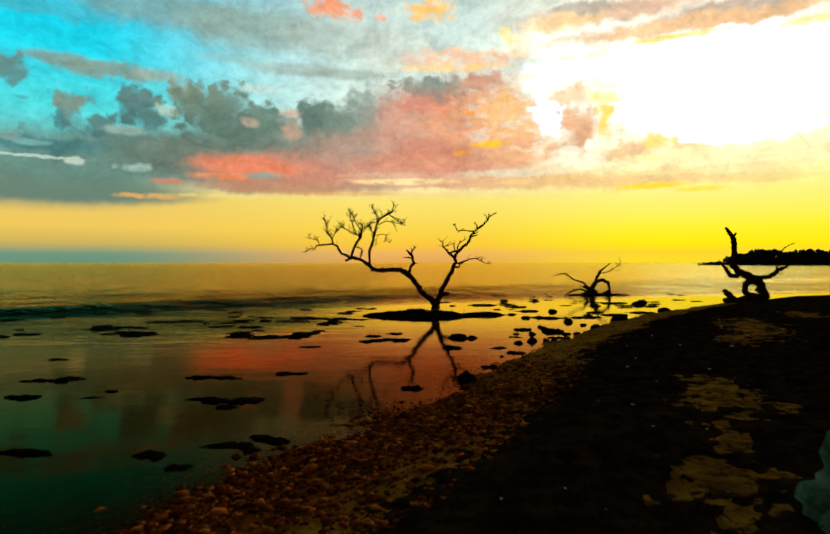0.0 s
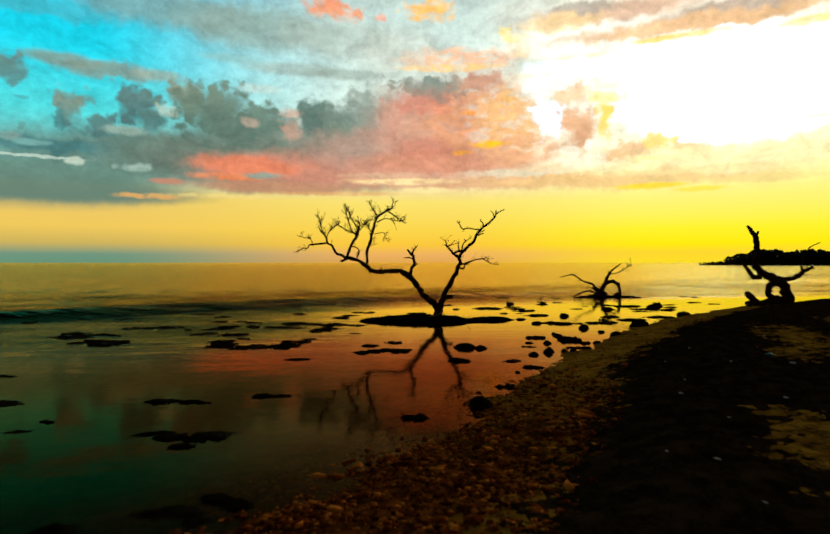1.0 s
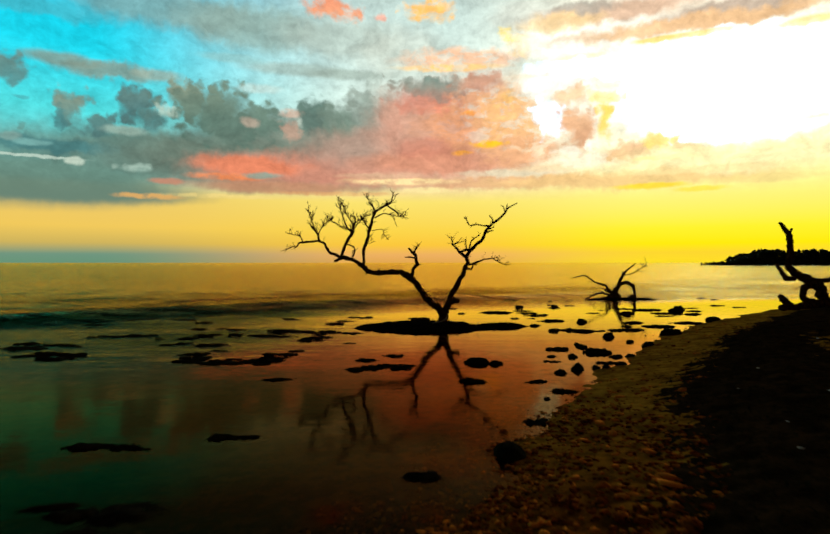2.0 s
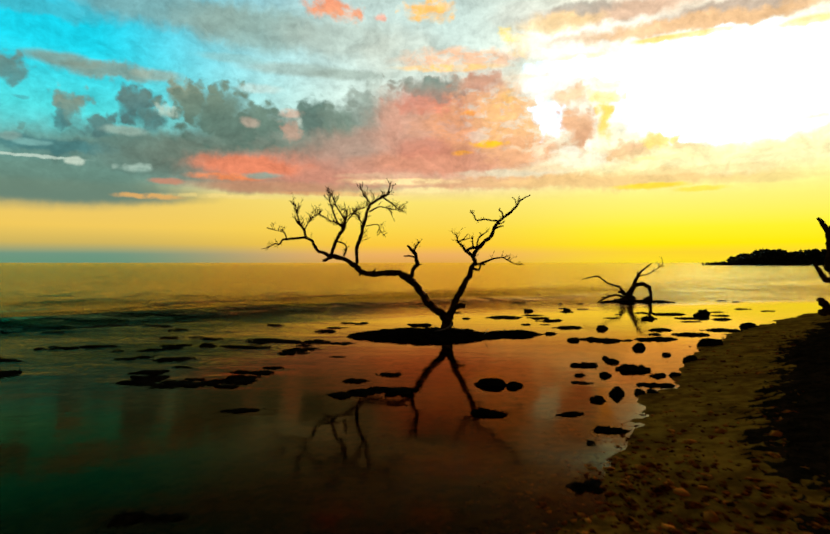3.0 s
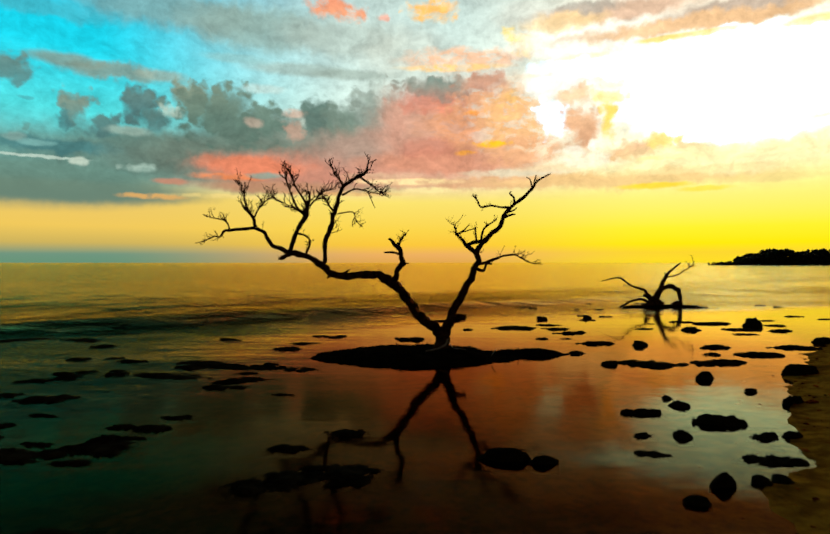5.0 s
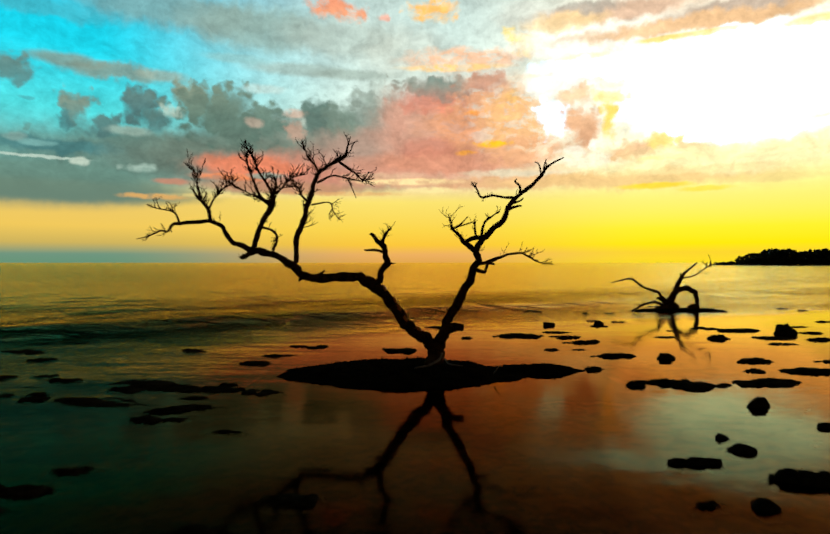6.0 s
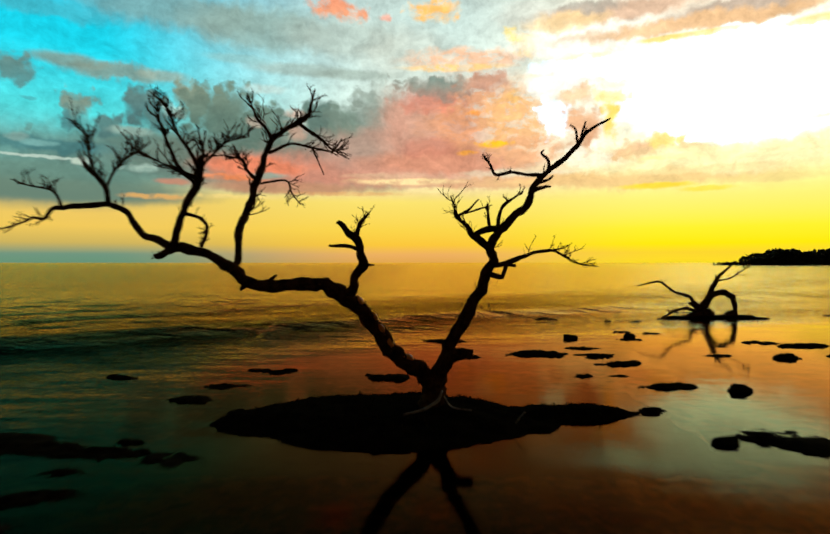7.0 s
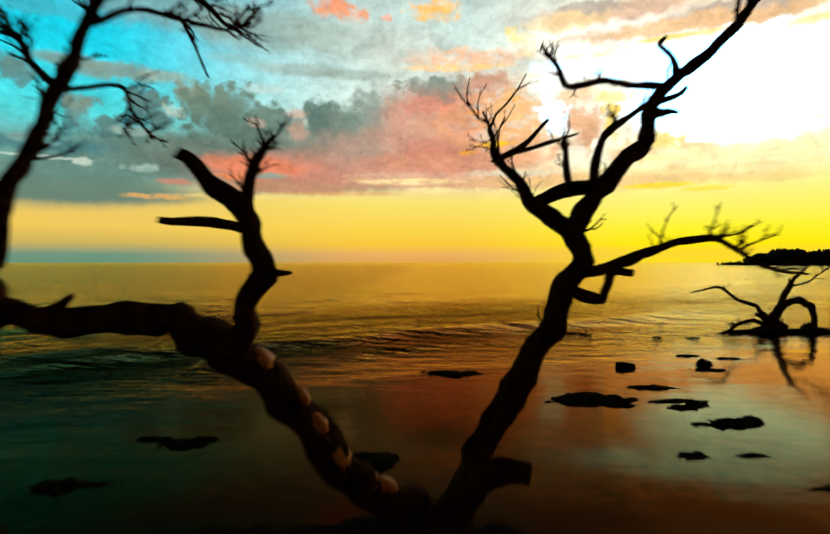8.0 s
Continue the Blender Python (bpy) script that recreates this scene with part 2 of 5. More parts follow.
def make_sky():
    world = bpy.data.worlds.new("evening_sky")
    scene.world = world
    world.use_nodes = True
    world.cycles.sampling_method, world.cycles.sample_map_resolution = "MANUAL", 512
    w = Nodes(world.node_tree)
    way = w.add("ShaderNodeTexCoord").outputs["Generated"]
    parts = w.add("ShaderNodeSeparateXYZ")
    w.put(parts.inputs[0], way)
    x, y, z = parts.outputs
    az = w.math("MULTIPLY", w.math("ARCTAN2", x, y), 57.2958)
    el = w.math("MULTIPLY", w.math("ARCSINE", z), 57.2958)
    el = w.math("ABSOLUTE", el)
    place = w.add("ShaderNodeCombineXYZ")
    w.put(place.inputs[0], az), w.put(place.inputs[1], el)
    place = place.outputs[0]
    # the clear sky, from the cool side to the side of the sun
    cool = elevation_ramp(w, el, [(0, (104, 148, 124)), (0.75, (110, 150, 132)), (1.75, (206, 180, 96)), (3.2, (240, 202, 96)), (6.0, (234, 202, 112)), (8, (120, 190, 190)), (13, (76, 206, 216)), (18, (26, 200, 228)), (24, (4, 180, 216)), (33, (6, 60, 80))])
    middle = elevation_ramp(w, el, [(0, (226, 168, 84)), (0.75, (236, 176, 100)), (1.75, (250, 200, 62)), (3.2, (250, 214, 78)), (6.0, (250, 228, 116)), (8, (226, 206, 180)), (13, (206, 222, 216)), (23, (192, 216, 216)), (33, (50, 70, 76))])
    warm = elevation_ramp(w, el, [(0, (252, 222, 40)), (0.95, (252, 216, 50)), (1.75, (255, 236, 14)), (3.2, (255, 244, 50)), (6.0, (255, 246, 130)), (8, (252, 238, 170)), (13, (255, 253, 235)), (23, (255, 248, 230)), (33, (90, 80, 70))])
    sky = w.mix(w.span(az, -30.0, -2.0), cool, middle)
    sky = w.mix(w.span(az, 2.0, 24.0), sky, warm)
    # cloud edges are torn by two sizes of turbulence
    big = w.vec("SUBTRACT", w.noise(place, 0.20, 4.0, 0.55, "Color", True), (0.5, 0.5, 0.5))
    small = w.vec("SUBTRACT", w.noise(place, 0.75, 3.5, 0.55, "Color", True), (0.5, 0.5, 0.5))
    torn = w.vec("MULTIPLY_ADD", small, (1.7, 1.2, 0.0), w.vec("MULTIPLY_ADD", big, (3.0, 1.3, 0.0), place))
    calm = w.vec("MULTIPLY_ADD", small, (1.4, 0.36, 0.0), place)
    torn_el = w.math("ADD", el, w.vec("DOT_PRODUCT", small, (0.0, 1.2, 0.0)))
    heads = w.add("ShaderNodeTexVoronoi")
    heads.feature, heads.voronoi_dimensions = "SMOOTH_F1", "2D"
    w.put(heads.inputs["Vector"], w.vec("MULTIPLY", w.vec("MULTIPLY_ADD", small, (0.9, 0.9, 0.0), place), (0.9, 1.0, 0.0)))
    heads.inputs["Scale"].default_value, heads.inputs["Detail"].default_value, heads.inputs["Smoothness"].default_value = 0.75, 1.5, 0.3
    billow = w.span(heads.outputs["Distance"], 0.1, 0.8, -0.32, 0.34, False)
    curl = w.vec("MULTIPLY_ADD", big, (2.5, 1.6, 0.0), place)
    thin = w.span(w.noise(w.vec("MULTIPLY", curl, (0.5, 1.0, 0.0)), 1.1, 5.0, 0.62, flat=True), 0.36, 0.56, 0.4, 1.0)
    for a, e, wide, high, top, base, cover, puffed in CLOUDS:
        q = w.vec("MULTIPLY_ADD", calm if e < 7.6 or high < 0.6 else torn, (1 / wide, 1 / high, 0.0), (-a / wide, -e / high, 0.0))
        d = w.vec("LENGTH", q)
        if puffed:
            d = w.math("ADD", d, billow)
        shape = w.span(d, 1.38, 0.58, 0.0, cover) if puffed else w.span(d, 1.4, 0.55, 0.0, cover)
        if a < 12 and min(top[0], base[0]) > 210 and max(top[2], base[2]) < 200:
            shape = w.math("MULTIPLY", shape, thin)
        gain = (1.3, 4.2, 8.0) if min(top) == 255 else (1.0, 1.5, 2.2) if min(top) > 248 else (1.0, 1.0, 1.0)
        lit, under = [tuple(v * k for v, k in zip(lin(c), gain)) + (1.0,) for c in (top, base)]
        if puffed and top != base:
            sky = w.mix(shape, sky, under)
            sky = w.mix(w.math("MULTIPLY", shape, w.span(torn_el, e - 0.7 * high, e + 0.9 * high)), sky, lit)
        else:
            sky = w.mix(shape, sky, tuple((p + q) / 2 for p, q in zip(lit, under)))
    # fine modelling of the cloud, stretched along the horizon
    grain = w.noise(w.vec("MULTIPLY", curl, (0.6, 1.0, 0.0)), 0.6, 5.0, 0.6, flat=True)
    fine = w.noise(w.vec("MULTIPLY", curl, (0.75, 1.0, 0.0)), 1.7, 5.0, 0.65, flat=True)
    grain = w.math("ADD", w.math("MULTIPLY", grain, 0.6), w.math("MULTIPLY", fine, 0.4))
    relief = w.span(grain, 0.28, 0.72, 0.88, 1.50, False)
    above = w.span(el, 5.5, 9.0)
    sky = w.mix(above, sky, w.mix(1.0, sky, relief, "MULTIPLY"))
    # dusk over the rest of the dome
    dome = w.add("ShaderNodeTexSky")
    dome.sky_type = "NISHITA"
    dome.sun_disc, dome.sun_elevation, dome.sun_rotation = False, radians(SUN_EL), radians(SUN_AZ)
    far = w.math("MULTIPLY", w.span(w.math("ABSOLUTE", az), 85.0, 48.0), w.span(el, 46.0, 28.0))
    dusk = w.mix(1.0, dome.outputs[0], (0.022, 0.013, 0.007, 1.0), "MULTIPLY")
    sky = w.mix(far, dusk, sky)
    sky = w.mix(1.0, sky, (1.02, 1.0, 0.92, 1.0), "MULTIPLY")
    back = w.add("ShaderNodeBackground")
    w.put(back.inputs[0], sky)
    back.inputs[1].default_value = 1.0
    w.put(w.add("ShaderNodeOutputWorld").inputs[0], back.outputs[0])


make_sky()
sun = new("sun", bpy.data.lights.new("sun", "SUN"))
sun.data.energy, sun.data.angle, sun.data.color = 0.04, radians(20), (1.0, 0.72, 0.36)
far_sun = Vector((math.sin(radians(SUN_AZ)), math.cos(radians(SUN_AZ)), math.tan(radians(SUN_EL)))) * 60
sun.matrix_world = look(far_sun, (0, 0, 0))


# ---------------------------------------------------------------- materials
def surface(name, dark, light, scale=6.0, rough=(0.5, 0.8), bump=0.3, fine=60.0, spot=None, spot_at=0.7, specular=0.5, varied=None):
    """A worn surface: two colours mixed by coarse and fine noise, with relief, and a third colour in spots."""
    m = bpy.data.materials.new(name)
    m.use_nodes = True
    w = Nodes(m.node_tree)
    at = w.add("ShaderNodeTexCoord").outputs["Object"]
    coarse, grain = w.noise(at, scale, 5.0, 0.6), w.noise(at, fine, 4.0, 0.6)
    both = w.math("ADD", w.math("MULTIPLY", coarse, 0.65), w.math("MULTIPLY", grain, 0.35))
    colour = w.mix(w.span(both, 0.36, 0.64), (*dark, 1.0), (*light, 1.0))
    if spot:
        patch = w.noise(at, scale * 1.7, 3.0, 0.5)
        colour = w.mix(w.span(patch, spot_at, spot_at + 0.05), colour, (*spot, 1.0))
    if varied:
        each = w.add("ShaderNodeNewGeometry").outputs["Random Per Island"]
        colour = w.mix(w.span(each, 0.55, 1.0, 0.0, 0.9), colour, (*varied, 1.0))
        colour = w.mix(w.span(each, 0.45, 0.0, 0.0, 0.7), colour, (*dark, 1.0))
    shader = w.add("ShaderNodeBsdfPrincipled")
    w.put(shader.inputs["Base Color"], colour)
    w.put(shader.inputs["Roughness"], w.span(grain, 0.3, 0.7, rough[0], rough[1]))
    shader.inputs["Specular IOR Level"].default_value = specular
    b = w.add("ShaderNodeBump")
    b.inputs["Strength"].default_value, b.inputs["Distance"].default_value = bump, 0.02
    w.put(b.inputs["Height"], both)
    w.put(shader.inputs["Normal"], b.outputs[0])
    w.put(w.add("ShaderNodeOutputMaterial").inputs[0], shader.outputs[0])
    return m


def shore_material():
    """Sand: damp ochre above the water, algae-covered below it."""
    m = bpy.data.materials.new("shore_sand")
    m.use_nodes = True
    w = Nodes(m.node_tree)
    at = w.add("ShaderNodeTexCoord").outputs["Object"]
    p = w.add("ShaderNodeSeparateXYZ")
    w.put(p.inputs[0], at)
    coarse, mid, grain = w.noise(at, 0.9, 5.0, 0.6), w.noise(at, 5.0, 5.0, 0.65), w.noise(at, 70.0, 4.0, 0.7)
    sand = w.mix(w.span(mid, 0.35, 0.65), (0.26, 0.10, 0.009, 1), (0.56, 0.25, 0.022, 1))
    sand = w.mix(w.span(grain, 0.58, 0.72, 0.0, 0.55), sand, (0.42, 0.20, 0.03, 1))
    sand = w.mix(w.span(coarse, 0.5, 0.68, 0.0, 0.6), sand, (0.07, 0.026, 0.006, 1))
    litter = w.math("MULTIPLY", w.span(w.noise(at, 8.0, 5.0, 0.7), 0.47, 0.62, 0.0, 0.85), w.span(p.outputs[2], 0.24, 0.34))
    sand = w.mix(litter, sand, (0.03, 0.015, 0.006, 1))
    weed = w.mix(w.span(mid, 0.4, 0.62), (0.004, 0.008, 0.005, 1), (0.026, 0.020, 0.009, 1))
    weed = w.mix(w.span(w.noise(at, 3.0, 5.0, 0.65), 0.57, 0.66, 0.0, 0.9), weed, (0.16, 0.075, 0.025, 1))
    shoal = w.mix(w.span(mid, 0.38, 0.62), (0.010, 0.006, 0.002, 1), (0.32, 0.075, 0.009, 1))
    weed = w.mix(w.span(w.math("ADD", p.outputs[2], w.math("MULTIPLY", w.math("SUBTRACT", coarse, 0.5), 0.16)), -0.19, -0.11), weed, shoal)
    low = w.math("ADD", p.outputs[2], w.math("MULTIPLY", w.math("SUBTRACT", mid, 0.5), 0.10))
    colour = w.mix(w.span(low, -0.07, 0.03), weed, sand)
    gravel = w.mix(w.span(mid, 0.38, 0.62), (0.05, 0.012, 0.002, 1), (0.30, 0.065, 0.006, 1))
    colour = w.mix(w.math("MULTIPLY", w.span(low, 0.26, 0.12), w.span(p.outputs[1], 10.0, 5.0)), colour, gravel)
    shader = w.add("ShaderNodeBsdfPrincipled")
    w.put(shader.inputs["Base Color"], colour)
    w.put(shader.inputs["Roughness"], w.span(low, 0.0, 0.25, 0.42, 0.85))
    shader.inputs["Specular IOR Level"].default_value = 0.0
    b = w.add("ShaderNodeBump")
    b.inputs["Strength"].default_value, b.inputs["Distance"].default_value = 0.5, 0.03
    w.put(b.inputs["Height"], w.math("ADD", mid, w.math("MULTIPLY", grain, 0.4)))
    w.put(shader.inputs["Normal"], b.outputs[0])
    w.put(w.add("ShaderNodeOutputMaterial").inputs[0], shader.outputs[0])
    return m


def water_material():
    """Clear shallow water: gloss by angle, reflected sunset colour painted in, over a tinted see-through body; calm
    inside the reef, ruffled outside.
    """
    m = bpy.data.materials.new("sea_water")
    m.use_nodes = True
    w = Nodes(m.node_tree)
    at = w.add("ShaderNodeTexCoord").outputs["Object"]
    p = w.add("ShaderNodeSeparateXYZ")
    w.put(p.inputs[0], at)
    long_way = w.vec("MULTIPLY", at, (0.35, 1.0, 1.0))
    ripple = w.noise(long_way, 1.6, 5.0, 0.6)
    chop = w.noise(long_way, 0.35, 6.0, 0.62)
    reach = w.math("ADD", p.outputs[1], w.math("MULTIPLY", p.outputs[0], -0.35))
    outside = w.span(reach, 19.0, 32.0)
    run = w.math("SUBTRACT", w.math("SUBTRACT", p.outputs[1], 18.0), w.math("MULTIPLY", w.math("ADD", p.outputs[0], 13.0), 0.85))
    ruffled = w.math("MULTIPLY", w.span(p.outputs[0], -0.5, -6.0), w.span(p.outputs[1], 9.0, 17.0))
    surf = w.math("MULTIPLY", w.math("MULTIPLY", w.span(run, -4.5, -0.5), w.span(run, 9.0, 2.0)), w.span(p.outputs[0], 9.0, 1.0, 0.32, 1.0))
    belt = w.math("MULTIPLY", w.span(reach, 21.0, 26.0), w.span(reach, 40.0, 31.0))
    belt = w.math("MULTIPLY", belt, w.span(w.noise(long_way, 0.30, 3.0, 0.5), 0.38, 0.60, 0.25, 1.0))
    strength = w.math("ADD", w.math("ADD", w.span(outside, 0.0, 1.0, 0.0036, 0.075), w.math("MULTIPLY", ruffled, 0.070)), w.math("ADD", w.math("MULTIPLY", surf, 0.20), w.math("MULTIPLY", belt, 0.16)))
    height = w.math("ADD", w.math("MULTIPLY", ripple, strength), w.math("MULTIPLY", chop, w.span(outside, 0.0, 1.0, 0.003, 0.14)))
    b = w.add("ShaderNodeBump")
    b.inputs["Strength"].default_value, b.inputs["Distance"].default_value = 1.0, 1.0
    w.put(b.inputs["Height"], height)
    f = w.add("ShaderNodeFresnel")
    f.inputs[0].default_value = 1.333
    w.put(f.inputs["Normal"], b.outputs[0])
    # dark green reflection painted into the gloss over reef flat, inside the breaking line
    flat_zone = w.math("MULTIPLY", w.span(p.outputs[0], -0.3, -4.5), w.span(p.outputs[1], 9.0, 14.0))
    dulled = w.math("MULTIPLY", w.math("MULTIPLY", flat_zone, w.span(run, 2.5, -2.5)), w.span(w.noise(long_way, 0.45, 5.0, 0.6), 0.36, 0.58, 0.45, 1.0))
    gloss = w.add("ShaderNodeBsdfGlossy")
    w.put(gloss.inputs["Roughness"], w.span(outside, 0.0, 1.0, 0.05, 0.10))
    # warm reflected sky painted into the gloss: orange from above, yellow at grazing view
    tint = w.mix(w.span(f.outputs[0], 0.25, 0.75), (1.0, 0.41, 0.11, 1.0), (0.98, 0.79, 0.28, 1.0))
    w.put(gloss.inputs["Color"], w.mix(dulled, tint, (0.42, 0.56, 0.32, 1.0)))
    w.put(gloss.inputs["Normal"], b.outputs[0])
    clear = w.add("ShaderNodeBsdfTransparent")
    clear.inputs[0].default_value = (0.20, 0.25, 0.18, 1.0)
    both = w.add("ShaderNodeMixShader")
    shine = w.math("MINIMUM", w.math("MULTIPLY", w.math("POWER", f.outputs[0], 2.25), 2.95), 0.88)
    shine = w.math("MULTIPLY", shine, w.span(dulled, 0.0, 1.0, 1.0, 0.32, False))
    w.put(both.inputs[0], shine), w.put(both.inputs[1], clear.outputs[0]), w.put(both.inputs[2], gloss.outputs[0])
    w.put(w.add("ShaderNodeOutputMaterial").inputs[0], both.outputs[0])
    return m


SAND = shore_material()
WATER = water_material()
WRACK = surface("seaweed_wrack", (0.010, 0.006, 0.003), (0.05, 0.024, 0.009), 5.0, (0.75, 0.95), 0.8, 45.0, specular=0.0)
ROCK = surface("weedy_rock", (0.008, 0.008, 0.005), (0.030, 0.022, 0.012), 7.0, (0.6, 0.9), 0.7, 40.0, specular=0.0)
PEBBLE = surface("wet_coral_rubble", (0.030, 0.007, 0.002), (0.42, 0.082, 0.008), 30.0, (0.4, 0.75), 0.3, 90.0, specular=0.0, varied=(0.90, 0.24, 0.025))
SHELL = surface("bleached_shell", (0.5, 0.5, 0.45), (0.75, 0.74, 0.68), 20.0, (0.35, 0.6), 0.2, 80.0)
MUD = surface("islet_mud", (0.005, 0.004, 0.003), (0.016, 0.011, 0.006), 6.0, (0.6, 0.9), 0.9, 40.0, specular=0.0)
GRASS = surface("dry_seagrass", (0.012, 0.010, 0.005), (0.04, 0.028, 0.012), 10.0, (0.6, 0.9), 0.2, 60.0, specular=0.0)
BARK = surface("dead_mangrove_bark", (0.018, 0.008, 0.004), (0.11, 0.045, 0.018), 9.0, (0.55, 0.85), 0.9, 70.0, (0.14, 0.065, 0.028), 0.66, 0.0)
# bare wood whose bright orange carries the sun's glow in the colour
BARE_LIT = surface("sunlit_bare_wood", (0.80, 0.20, 0.02), (0.95, 0.36, 0.05), 16.0, (0.4, 0.6), 0.4, 60.0, specular=0.1)
ROOT = surface("bleached_root", (0.12, 0.08, 0.055), (0.28, 0.20, 0.14), 16.0, (0.5, 0.7), 0.4, 60.0)
PALE = surface("pale_driftwood", (0.07, 0.13, 0.08), (0.22, 0.30, 0.20), 6.0, (0.6, 0.8), 0.6, 40.0, specular=0.0)
LEAF = surface("island_foliage", (0.010, 0.014, 0.006), (0.035, 0.04, 0.016), 0.4, (0.6, 0.9), 0.2, 3.0, specular=0.1)


# ---------------------------------------------------------------- mesh helpers
def mesh_object(name, bm, material, smooth=True):
    data = bpy.data.meshes.new(name)
    bm.to_mesh(data)
    bm.free()
    data.materials.append(material)
    if smooth:
        data.polygons.foreach_set("use_smooth", [True] * len(data.polygons))
    return new(name, data)


def raw_object(name, verts, faces, material, smooth=True):
    data = bpy.data.meshes.new(name)
    data.from_pydata(verts, [], faces)
    data.materials.append(material)
    if smooth:
        data.polygons.foreach_set("use_smooth", [True] * len(data.polygons))
    return new(name, data)


def part(name, bm, material, parent, label=""):
    ob = mesh_object(name, bm, material)
    ob.parent = parent
    return tagged(ob, label)


def empty(name, at):
    ob = new(name)
    ob.location, ob.empty_display_size = at, 0.2
    return ob


def curve_points(pts, steps):
    """Catmull-Rom through points of (x, y, z, radius)."""
    p = [np.array(q, float) for q in pts]
    p = [2 * p[0] - p[1]] + p + [2 * p[-1] - p[-2]]
    out = []
    for i in range(1, len(p) - 2):
        a, b, c, d = p[i - 1:i + 3]
        for k in range(steps):
            t = k / steps
            q = 0.5 * (2 * b + (c - a) * t + (2 * a - 5 * b + 4 * c - d) * t * t + (3 * b - a - 3 * c + d) * t ** 3)
            q[3] = b[3] + (c[3] - b[3]) * t
            out.append(q)
    out.append(p[-2])
    return out


def tube(bm, pts, sides=9, steps=4, rough=0.16, seed=0.0):
    """A gnarled tapering limb along points of (x, y, z, radius)."""
    line = curve_points(pts, steps)
    rings, side = [], None
    for i, q in enumerate(line):
        at = Vector(q[:3])
        if sides > 5 and 0 < i < len(line) - 1:
            at += Vector((noise.noise(at * 9 + Vector((seed, 0, 5))), noise.noise(at * 9 + Vector((seed, 7, 0))), noise.noise(at * 9 + Vector((3, seed, 0))))) * q[3] * 0.55
        ahead = Vector(line[min(i + 1, len(line) - 1)][:3]) - Vector(line[max(i - 1, 0)][:3])
        ahead.normalize()
        if side is None:
            side = ahead.orthogonal().normalized()
        side = (side - ahead * side.dot(ahead)).normalized()
        other = ahead.cross(side)
        ring = []
        for k in range(sides):
            a = 2 * math.pi * k / sides
            d = side * math.cos(a) + other * math.sin(a)
            n = noise.noise(at * 6 + d * 1.2 + Vector((seed, 0, 0))) * 1.3 + 0.7 * noise.noise(at * 19 + d * 1.6)
            ring.append(bm.verts.new(at + d * max(q[3], 0.002) * (1 + rough * 1.6 * n)))
        rings.append(ring)
    for a, b in zip(rings, rings[1:]):
        for k in range(sides):
            bm.faces.new((a[k], a[(k + 1) % sides], b[(k + 1) % sides], b[k]))
    bm.faces.new(rings[0][::-1])
    bm.faces.new(rings[-1])


def twig(bm, rng, at, way, length, radius, depth):
    """A crooked twig that forks."""
    pts, p, d = [], Vector(at), Vector(way).normalized()
    n = 4
    for i in range(n + 1):
        pts.append((*p, radius * (1 - 0.7 * i / n)))
        if depth and 0 < i < n and rng.random() < 0.75:
            turn = Vector((rng.uniform(-1, 1), rng.uniform(-1, 1), rng.uniform(-0.6, 1)))
            twig(bm, rng, p, d + turn * 0.9, length * rng.uniform(0.35, 0.6), radius * 0.6, depth - 1)
        d = (d + Vector((rng.uniform(-1, 1), rng.uniform(-1, 1), rng.uniform(-0.6, 1.0))) * 0.4).normalized()
        p = p + d * (length / n)
    tube(bm, pts, 4, 1, 0.1)


# ---------------------------------------------------------------- ground and sea
SHORE = [(-60, -300), (-14, -30), (-6.5, -5), (-3.6, 0.8), (-2.4, 2.6), (-1.5, 4.0), (-0.7, 5.2), (0.1, 6.5), (0.75, 7.7), (1.35, 8.8), (2.1, 10.3), (2.9, 11.6), (3.6, 12.7),
         (4.2, 13.8), (5.3, 15.3), (6.9, 17.3), (9.4, 19.8), (12.0, 22.3), (16.5, 25.0), (26, 29), (60, 36), (500, 60), (5200, 200)]
WEED_EDGE = [(-10, -30), (-2.5, -3), (-0.8, 1.2), (-0.06, 2.9), (0.33, 3.65), (0.88, 4.6), (1.45, 5.74), (2.2, 7.5), (2.9, 9.0), (4.3, 11.3), (7.0, 14.8), (9.6, 17.8), (12.6, 20.8), (17, 24.2), (26, 28.2), (60, 35), (500, 58)]


def inland(x, y, line):
    """Signed distance to a line: positive on its landward, right-hand side."""
    x, y = np.asarray(x, float), np.asarray(y, float)
    best, sign = np.full(x.shape, 1e18), np.ones(x.shape)
    for (ax, ay), (bx, by) in zip(line, line[1:]):
        dx, dy = bx - ax, by - ay
        t = np.clip(((x - ax) * dx + (y - ay) * dy) / (dx * dx + dy * dy), 0, 1)
        px, py = x - ax - t * dx, y - ay - t * dy
        d = px * px + py * py
        s = np.where(dy * px - dx * py > 0, 1.0, -1.0)
        near = d < best
        best, sign = np.where(near, d, best), np.where(near, s, sign)
    return np.sqrt(best) * sign


